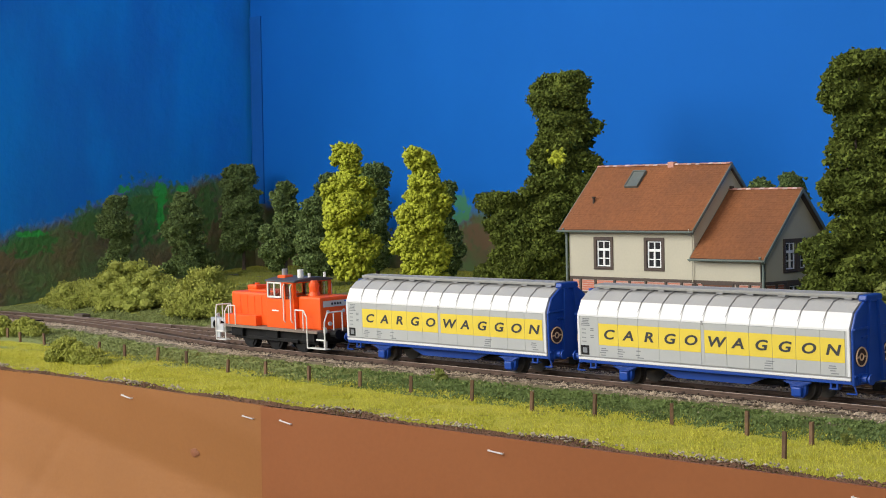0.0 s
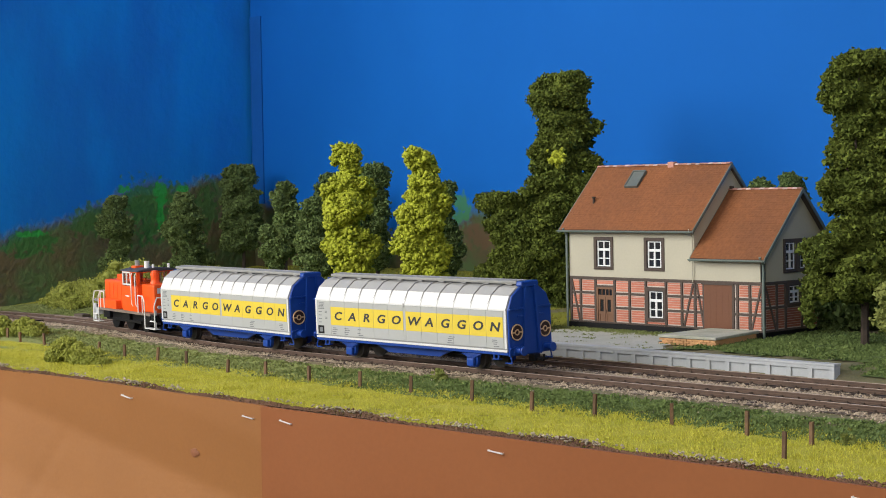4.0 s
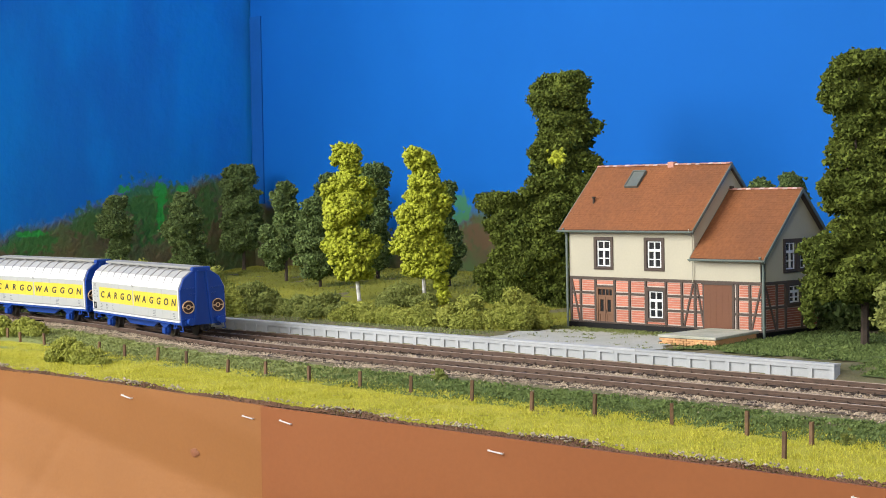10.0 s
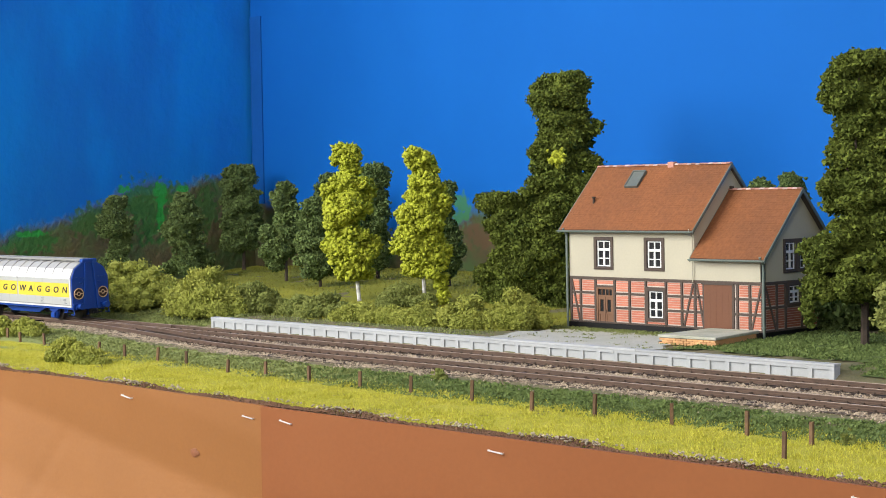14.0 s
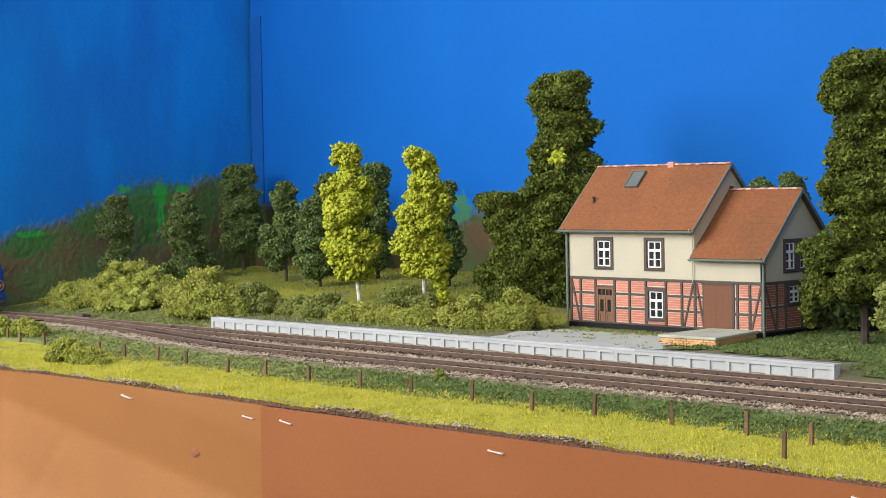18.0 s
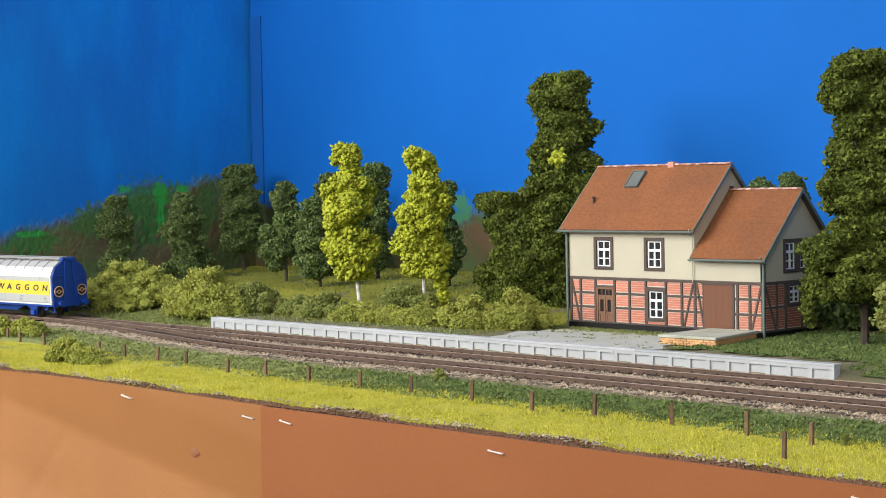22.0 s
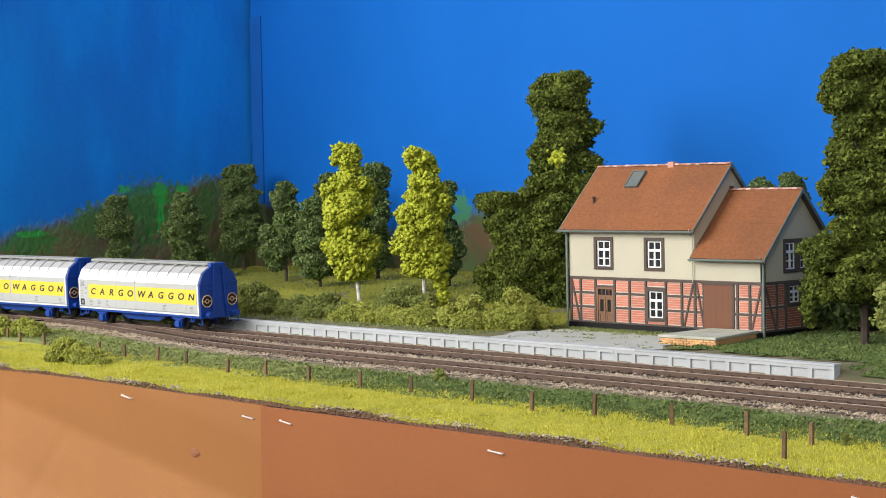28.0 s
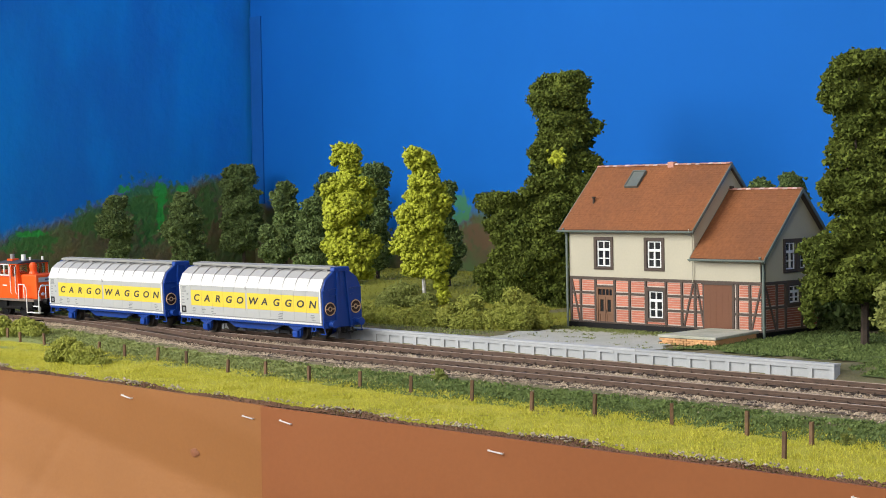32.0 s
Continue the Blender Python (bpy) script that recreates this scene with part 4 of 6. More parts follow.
tracks = []
for nm, line, s0, s1 in (("front_track", LINE_A, -560, 612), ("rear_track", LINE_B, -560, 1300)):
    tr = thing(nm, pose(0, 0, 0), "rust-brown model railway track with dark sleepers", "track", kind="structure")
    tracks.append(tr)
    for side_ in (-1, 1):
        rail_profile(side_, nm, line, s0, s1, tr)
    rng = np.random.default_rng(5)
    s = s0
    while s < s1:
        x, y = on(line, s)
        x2, y2 = on(line, s + 2)
        turn = math.degrees(math.atan2(y - y2, x - x2))
        mesh_ = sleeper_mesh
        if line is LINE_A:
            g = gap(s)
            if g < 9:
                break
            if g < 34:
                mesh_ = long_mesh if g > 17 else None
        if mesh_ is not None and -1260 < x < -290:
            ob = new("sleeper", mesh_)
            ob.parent = tr
            ob.matrix_basis = pose(x * MM, y * MM, float(rng.normal() * 0.05) * MM, 0, 0, turn + rng.normal() * 0.6)
        s += 8.0
# turnout parts: check rails, blades' tie bar, frog
turn_x = [s for s in range(300, 600, 2) if gap(s) < 17][0]
fx, fy = on(LINE_A, turn_x)
frog = thing("turnout_fittings", pose(0, 0, 0), "rusty check rails and frog of a turnout", "turnout", kind="structure")
bm = bmesh.new()
box(bm, fx - 16, fx + 10, fy + 7.2, fy + 9.6, 4.0, 5.95, 0.3)
part("frog", bm, RAILSIDE, frog)
for dy in (-5.6, 22.0):
    bm = bmesh.new()
    box(bm, fx - 18, fx + 18, fy + dy, fy + dy + 0.9, 4.0, 5.9, 0.2)
    part("check_rail", bm, RAILSIDE, frog)
bm = bmesh.new()
bx, by = on(LINE_B, 545)
box(bm, bx - 1, bx + 1, by - 20, by + 14, 3.9, 4.8, 0.2)
part("tie_bar", bm, BLACKMETAL, frog)
bm = bmesh.new()
box(bm, bx - 6, bx + 6, by + 16, by + 23, 3.6, 7.0, 0.5)
part("point_motor", bm, BED, frog)


def stones(name, n, rng, place, size, material, label):
    """Loose stones, each a lopsided octahedron."""
    c = place(n)
    n = len(c)
    base = np.array([(1, 0, 0), (0, 1, 0), (-1, 0, 0), (0, -1, 0), (0, 0, 1), (0, 0, -1)], float)
    s = size * (0.5 + 0.9 * rng.random((n, 1, 1)))
    v = base[None] * (0.6 + 0.7 * rng.random((n, 6, 1))) * s * np.array([1.15, 1.0, 0.8])
    a = rng.random(n) * 6.28
    ca, sa = np.cos(a)[:, None], np.sin(a)[:, None]
    v = np.stack([v[..., 0] * ca - v[..., 1] * sa, v[..., 0] * sa + v[..., 1] * ca, v[..., 2]], -1) + c[:, None]
    tri = np.array([(0, 1, 4), (1, 2, 4), (2, 3, 4), (3, 0, 4), (1, 0, 5), (2, 1, 5), (3, 2, 5), (0, 3, 5)])
    f = (np.arange(n)[:, None, None] * 6 + tri[None]).reshape(-1, 3)
    return tagged(raw(name, v.reshape(-1, 3), f, material), label, "stones", kind="stuff")


rng = np.random.default_rng(21)


def shoulder(n):
    x = rng.uniform(-1250, -280, n)
    y = front_y(x) - 11.0 - np.abs(rng.normal(size=n)) * 8.5
    return np.stack([x, y, np.clip(3.2 - (front_y(x) - 17 - y) * 0.12, 2.2, 3.2)], -1)


def between(n):
    x = rng.uniform(-1245, -280, n)
    ya, yb = front_y(x), np.interp(-x, -LINE_B[1], LINE_B[2])
    mid = ya + (yb - ya) / 2 + rng.normal(size=n) * 8.0
    keep = (mid > ya + 11) & (mid < yb - 11)
    return np.stack([x, mid, np.full(n, 3.25)], -1)[keep]


def amid(n):
    x = rng.uniform(-1245, -280, n)
    line = np.where(rng.random(n) < 0.5, front_y(x), np.interp(-x, -LINE_B[1], LINE_B[2]))
    return np.stack([x, line + rng.uniform(-15, 15, n), np.full(n, 3.25)], -1)


stones("ballast_shoulder", 13000, rng, shoulder, 0.85, BALLAST, "pale ballast stones along the front track")
stones("ballast_between", 13000, rng, between, 0.85, BALLAST, "pale ballast stones between the two tracks")
stones("ballast_in_track", 9000, rng, amid, 0.65, BED, "dark oily ballast stones between the sleepers")


def rubble(n):
    x = rng.uniform(-492, -432, n)
    y = 648.4 - np.abs(rng.normal(size=n)) * 2.2
    return np.stack([x, y, np.full(n, 3.9)], -1)


stones("platform_rubble", 70, rng, rubble, 1.2, PLASTER, "pale rubble at the foot of the platform's end")


def crumbs(n):
    x = rng.uniform(-1100, -240, n)
    k = np.array([noise.noise((a * 0.03, 0, 5)) for a in x])
    y = 452.2 + np.abs(rng.normal(size=n)) * 1.6
    c = np.stack([x, y, 1.0 + rng.random(n) * 1.6], -1)
    return c[(k > 0.0) | (rng.random(n) < 0.12)]


stones("edge_crumbs", 2000, rng, crumbs, 0.6, PLASTER, "pale plaster crumbs along the board's cut edge")


def soil(n):
    x = rng.uniform(-1100, -240, n)
    k = 0.25 + 1.1 * np.clip(np.array([noise.noise((a * 0.025, 3, 1)) + 0.35 for a in x]), 0, 1)
    h = rng.random(n)
    return np.stack([x, 450.9 + h * 4.5 * k, h * 2.0 * k - 0.4], -1)


stones("edge_soil", 9000, rng, soil, 0.55, CUT, "dark brown soil along the board's cut edge")
# ---- the train: two sliding-wall wagons and a shunting engine ----
rolling = {}


def lathe_wheelset(parent, x, radius, gauge=16.5, axle_r=1.0, material=WHEELSTEEL, spokes=0):
    """Two flanged wheels on their axle, as one turning part."""
    bm = bmesh.new()
    for s in (-1, 1):
        y0 = s * (gauge / 2 - 1.2)
        a, b = sorted((y0, y0 + s * 2.4))
        rod(bm, (0, a, 0), (0, b, 0), radius, 24)
        f = s * (gauge / 2 - 1.6)
        rod(bm, (0, f - 0.35, 0), (0, f + 0.35, 0), radius + 0.9, 24)
        rod(bm, (0, y0 + s * 2.4, 0), (0, y0 + s * 2.8, 0), radius * 0.35, 10)
        if spokes:
            box(bm, radius * 0.35, radius * 0.75, min(y0 + s * 2.4, y0 + s * 2.9), max(y0 + s * 2.4, y0 + s * 2.9), -radius * 0.45, radius * 0.45, 0.2)
    rod(bm, (0, -gauge / 2, 0), (0, gauge / 2, 0), axle_r, 10)
    ob = part("wheelset", bm, material, parent)
    ob.matrix_basis = pose(x * MM, 0, radius * MM)
    rolling.setdefault(parent.name, []).append((ob, x, radius))
    return ob


ZB_, ZE_, ZS_, WB_, WS_ = 10.6, 31.0, 37.5, 15.25, 12.2
HALF = 72.5


def build_wagon():
    w = thing("goods_wagon", pose(0, 0, 0), "silver and blue sliding-wall model goods wagon with yellow lettered band", "goods wagon", "goods wagons of the train")
    # hull behind the panels
    bm = bmesh.new()
    prism(bm, [(-14.6, ZB_), (-14.6, ZE_), (-WS_ + 0.4, ZS_ - 0.3), (-7.5, 40.6), (0, 41.8), (7.5, 40.6), (WS_ - 0.4, ZS_ - 0.3), (14.6, ZE_), (14.6, ZB_)], -HALF + 0.6, HALF - 0.6)
    part("hull", bm, ROOFGREY, w)
    n, step = 11, 11.62
    starts = [-59.7 + step * i for i in range(5)] + [0.2 + step * i for i in range(6)]
    edges = [-HALF + 0.4] + starts[:5] + [-1.6, 0.2] + starts[6:] + [0.2 + step * 6, HALF - 0.4]
    for side_ in (-1, 1):
        for i, (a, b) in enumerate(zip(edges, edges[1:])):
            g = 0.09
            y0, y1 = sorted((side_ * 14.6, side_ * WB_))
            bm = bmesh.new()
            box(bm, a + g / 2, b - g / 2, y0, y1, ZB_ + 1.6, ZE_ - 0.6, 0.12)
            pan = part("wall_panel", bm, SILVER, w)
            if 0 < i <= n + 1 and i != 6:
                ya, yb = sorted((side_ * WB_, side_ * (WB_ + 0.06)))
                bm = bmesh.new()
                box(bm, a + g, b - g, ya, yb, 17.6, 27.4)
                part("yellow_band", bm, YELLOW, pan, "yellow painted band")
        white_edges = [-HALF + 0.4 + k * (2 * HALF - 0.8) / 12 for k in range(13)]
        for a, b in zip(white_edges, white_edges[1:]):
            bm = bmesh.new()
            s = side_
            prism(bm, [(s * 14.4, ZE_ - 0.5), (s * (WB_ + 0.25), ZE_ - 0.6), (s * (WB_ + 0.2), ZE_ + 0.2), (s * (WS_ + 0.25), ZS_), (s * (WS_ - 0.4), ZS_ - 0.4)], a + 0.14, b - 0.14)
            part("roof_side_panel", bm, WHITE, w)
            bm = bmesh.new()
            prism(bm, [(s * (WS_ + 0.2), ZS_ + 0.02), (s * 7.6, 40.95), (s * 2.0, 42.1), (s * 2.0, 41.3), (s * 7.4, 40.3), (s * (WS_ - 0.5), ZS_ - 0.35)], a + 0.14, b - 0.14)
            part("roof_panel", bm, ROOFGREY, w)
        for k, a in enumerate(white_edges[1:-1]):
            bm = bmesh.new()
            s = side_
            pr = [(s * (WS_ + 0.5), ZS_ + 0.1), (s * 7.7, 41.25), (s * 3.0, 42.2)]
            wire(bm, [(a, *p) for p in pr], 0.24, 6)
            wire(bm, [(a - 0.9, s * (WB_ - 1.0 + 0.1), ZE_ + 2.2), (a, s * (WS_ + 0.45), ZS_ + 0.1)], 0.22, 6)
            part("roof_rib", bm, RIBGREY, w)
        s = side_
        bm = bmesh.new()
        y0, y1 = sorted((s * 14.6, s * (WB_ + 0.25)))
        box(bm, -HALF + 0.3, HALF - 0.3, y0, y1, ZB_ - 0.1, ZB_ + 0.9, 0.2)
        part("bottom_rail", bm, WHITE, w, "white bottom guide rail")
        for a in (-HALF + 0.3, HALF - 1.6):
            bm = bmesh.new()
            box(bm, a, a + 1.3, y0, y1, ZB_ + 1.5, ZE_ - 0.6, 0.2)
            part("corner_post", bm, WHITE, w)
        bm = bmesh.new()
        box(bm, -1.5, -0.3, y0, sorted((s * 14.6, s * (WB_ + 0.4)))[1] if s > 0 else y1, ZE_ - 1.6, ZE_ + 0.4, 0.15)
        part("latch", bm, RIBGREY, w)
        # lettering, one character on each panel
        order = "CARGOWAGGON" if s < 0 else "NOGGAWOGRAC"
        for k, ch in enumerate(order):
            cx = starts[k] + step * 0.5
            m = pose(cx * MM, s * (WB_ + 0.16) * MM, 22.4 * MM, 90, 0, 0 if s < 0 else 180)
            writing(ch, 6.1, 0.04, INK, w, m, "letter", 0.2, 1.45, weight=0.14)
        # small print as bars and a black table
        rng_ = np.random.default_rng(8)
        yb = sorted((s * WB_, s * (WB_ + 0.05)))
        blocks = [[(-67.2 + rng_.normal() * 0.2, z, 3.0 + rng_.random() * 2.4) for z in np.arange(26.0, 29.5, 0.75)], [(-68.5, z, 2.6) for z in (24.2, 22.4, 20.4, 18.6)], [(-63.6, z, 2.0) for z in (24.6, 23.8, 21.4, 20.6)]]
        for cx in (-57, -47, -36, 33, 64):
            blocks.append([(cx + rng_.normal() * 0.4, z, 2.2 + rng_.random() * 3.2) for z in (12.9, 14.0, 15.0, 15.9) if rng_.random() < 0.75])
        for block in blocks:
            bm = bmesh.new()
            for cx, cz, l in block:
                box(bm, cx - l / 2, cx + l / 2, yb[0], yb[1], cz, cz + 0.4)
            part("small_print", bm, SMALLPRINT, w, "grey unreadable small print")
        bm = bmesh.new()
        box(bm, -70.6, -65.6, yb[0], yb[1], 12.7, 17.0)
        tb = part("data_panel", bm, BLACKMETAL, w, "black data panel")
        bm = bmesh.new()
        box(bm, -69.4, -66.8, sorted((s * (WB_ + 0.05), s * (WB_ + 0.08)))[0], sorted((s * (WB_ + 0.05), s * (WB_ + 0.08)))[1], 13.6, 16.0)
        part("data_field", bm, SMALLPRINT, tb)
        # solebar, truss, axle guards, springs, steps
        bm = bmesh.new()
        y0, y1 = sorted((s * 12.2, s * 15.0))
        box(bm, -HALF, HALF, y0, y1, 9.0, ZB_ - 0.15, 0.25)
        part("solebar", bm, WBLUE, w)
        bm = bmesh.new()
        ya, yb2 = sorted((s * 9.0, s * 10.4))
        prism(bm, [(-30, 8.8), (30, 8.8), (19, 4.8), (-19, 4.8)], ya, yb2, "y")
        part("truss", bm, WBLUE, w)
        for ax in (-46, 46):
            bm = bmesh.new()
            ya, yb2 = sorted((s * 11.6, s * 13.4))
            prism(bm, [(ax - 6.0, 9.0), (ax + 6.0, 9.0), (ax + 3.9, 6.6), (ax + 3.4, 3.4), (ax + 2.2, 1.8), (ax - 2.2, 1.8), (ax - 3.4, 3.4), (ax - 3.9, 6.6)], ya, yb2, "y")
            gd = part("axle_guard", bm, WBLUE, w)
            bm = bmesh.new()
            for k in range(4):
                ya, yb2 = sorted((s * 13.3, s * 14.3))
                box(bm, ax - 6.6 + k * 1.3, ax + 6.6 - k * 1.3, ya, yb2, 8.0 - k * 0.5, 8.4 - k * 0.5, 0.1)
            part("leaf_spring", bm, WBLUE, gd)
            bm = bmesh.new()
            ya, yb2 = sorted((s * 13.3, s * 15.2))
            box(bm, ax - 2.4, ax + 2.4, ya, yb2, 2.4, 6.2, 0.6)
            part("axle_box", bm, WBLUE, gd)
        for ax in (-64, 64):
            bm = bmesh.new()
            ya, yb2 = sorted((s * 12.5, s * 15.4))
            box(bm, ax - 2.0, ax + 2.0, ya, yb2, 6.6, 7.1, 0.1)
            for q in (-1.5, 1.5):
                yy = sorted((s * 14.2, s * 14.8))
                box(bm, ax + q - 0.4, ax + q + 0.4, yy[0], yy[1], 7.1, 9.2)
            part("step", bm, WBLUE, w)
    bm = bmesh.new()
    box(bm, -HALF, HALF, -12.2, 12.2, 8.8, ZB_ - 0.2)
    part("underframe", bm, WBLUE, w)
    bm = bmesh.new()
    box(bm, -16, 14, -9, 9, 5.0, 8.8, 0.6)
    rod(bm, (20, -4, 6.4), (34, -4, 6.4), 2.2, 12)
    part("brake_gear", bm, BLACKMETAL, w)
    # ridge guide: light grey strip over a dark slot
    bm = bmesh.new()
    box(bm, -HALF + 4, HALF - 4, -3.2, 3.2, 41.6, 43.0)
    part("ridge_web", bm, RIBGREY, w)
    for s in (-1, 1):
        bm = bmesh.new()
        prism(bm, [(s * 1.2, 44.3), (s * 5.2, 43.9), (s * 5.5, 43.4), (s * 5.4, 42.6), (s * 4.7, 42.6), (s * 1.2, 43.2)], -HALF + 2.5, HALF - 2.5)
        part("ridge_guide", bm, GUIDEGREY, w, "grey roof guide rail")
        for k in range(9):
            a = -HALF + 8 + k * 16
            bm = bmesh.new()
            y0, y1 = sorted((s * 3.2, s * 5.2))
            box(bm, a, a + 3.5, y0, y1, 41.9, 43.0)
            part("guide_bracket", bm, RIBGREY, w)
    bm = bmesh.new()
    box(bm, -HALF + 2.5, HALF - 2.5, -1.2, 1.2, 43.0, 44.2)
    part("ridge_strip", bm, ROOFGREY, w)
    # ends
    for e in (-1, 1):
        xa, xb = (HALF - 0.2, HALF + 1.0) if e > 0 else (-HALF + 0.3, -HALF + 0.9)
        bm = bmesh.new()
        prism(bm, [(-14.8, 8.4), (-14.9, ZE_ - 0.3), (-12.0, ZS_ - 0.2), (-6.2, 41.4), (6.2, 41.4), (12.0, ZS_ - 0.2), (14.9, ZE_ - 0.3), (14.8, 8.4)], xa, xb)
        bmesh.ops.bevel(bm, geom=bm.edges[:], offset=0.3, segments=1, affect="EDGES")
        end = part("end_wall", bm, WBLUE, w, "blue ribbed end wall")
        xc, xd = sorted((e * (HALF + 0.9), e * (HALF + 2.3)))
        for s in (-1, 1):
            bm = bmesh.new()
            prism(bm, [(s * 4.6, 8.6), (s * 6.4, 8.6), (s * 3.9, 41.8), (s * 2.1, 41.8)], xc, xd)
            part("end_post", bm, WBLUE, end)
            for z, l0, l1 in ((30.6, 4.0, 14.4), (27.0, 4.6, 9.0), (12.0, 6.0, 14.6)):
                bm = bmesh.new()
                y0, y1 = sorted((s * l0, s * l1))
                box(bm, xc, xd - 0.6 * (e > 0), y0, y1, z, z + 0.8, 0.15)
                part("end_rib", bm, WBLUE, end)
            # roundel: dark disc, ring, bar and open ring
            xo = e * (HALF + 1.05)
            bm = bmesh.new()
            rod(bm, (xo, s * 9.8, 19.8), (xo + e * 0.35, s * 9.8, 19.8), 4.1, 28)
            rd = part("roundel", bm, EMBLEM, end, "dark brown roundel with beige ring")
            bm = bmesh.new()
            ring = [(xo + e * 0.42, s * 9.8 + 3.7 * math.cos(q), 19.8 + 3.7 * math.sin(q)) for q in np.linspace(0, 2 * math.pi, 29)]
            wire(bm, ring, 0.36, 5)
            ring = [(xo + e * 0.42, s * 9.8 + 1.25 * math.cos(q), 19.8 + 1.25 * math.sin(q)) for q in np.linspace(0, 2 * math.pi, 18)]
            wire(bm, ring, 0.34, 5)
            xx = sorted((xo + e * 0.3, xo + e * 0.6))
            box(bm, xx[0], xx[1], s * 9.8 - 3.6, s * 9.8 - 1.6, 19.45, 20.15)
            box(bm, xx[0], xx[1], s * 9.8 + 1.6, s * 9.8 + 3.6, 19.45, 20.15)
            part("roundel_mark", bm, BEIGE, rd)
            # buffer
            bm = bmesh.new()
            rod(bm, (e * (HALF + 0.8), s * 10.1, 11.0), (e * (HALF + 4.4), s * 10.1, 11.0), 1.6, 14)
            rod(bm, (e * (HALF + 4.4), s * 10.1, 11.0), (e * (HALF + 5.6), s * 10.1, 11.0), 1.0, 12)
            rod(bm, (e * (HALF + 5.6), s * 10.1, 11.0), (e * (HALF + 6.3), s * 10.1, 11.0), 2.2, 18)
            box(bm, *sorted((e * (HALF + 0.8), e * (HALF + 1.6))), s * 10.1 - 2.2, s * 10.1 + 2.2, 8.9, 13.1, 0.2)
            part("buffer", bm, WBLUE, w)
            bm = bmesh.new()
            wire(bm, [(e * (HALF + 0.6), s * 14.0, 8.4), (e * (HALF + 1.6), s * 14.0, 5.2), (e * (HALF - 3), s * 14.0, 5.2)], 0.35, 6)
            part("shunter_step", bm, WBLUE, w)
        # cap over the ridge guide at the end
        xg, xh = sorted((e * (HALF - 2.0), e * (HALF + 1.8)))
        bm = bmesh.new()
        prism(bm, [(-6.2, 41.9), (-5.6, 43.9), (5.6, 43.9), (6.2, 41.9), (5.2, 41.0), (-5.2, 41.0)], xg, xh)
        bmesh.ops.bevel(bm, geom=bm.edges[:], offset=0.35, segments=1, affect="EDGES")
        if e > 0:
            part("ridge_cap", bm, WBLUE, end)
        else:
            bm.free()
        bm = bmesh.new()
        box(bm, *sorted((e * (HALF + 1), e * (HALF + 5))), -2.2, 2.2, 5.2, 8.6, 0.4)
        wire(bm, [(e * (HALF + 2), 0, 6.5), (e * (HALF + 9.2), 0, 6.0), (e * (HALF + 9.2), 0, 8.8)], 0.7, 6)
        wire(bm, [(e * (HALF + 9.0), -3.4, 6.6), (e * (HALF + 9.0), 3.4, 6.6)], 0.6, 6)
        part("coupler", bm, BLACKMETAL, w, "black hook coupler")
    return w


first = build_wagon()
second = copy_thing(first, pose(0, 0, 0))
wagons = [first, second]
for w in wagons:
    for ax in (-46, 46):
        lathe_wheelset(w, ax, 5.7)


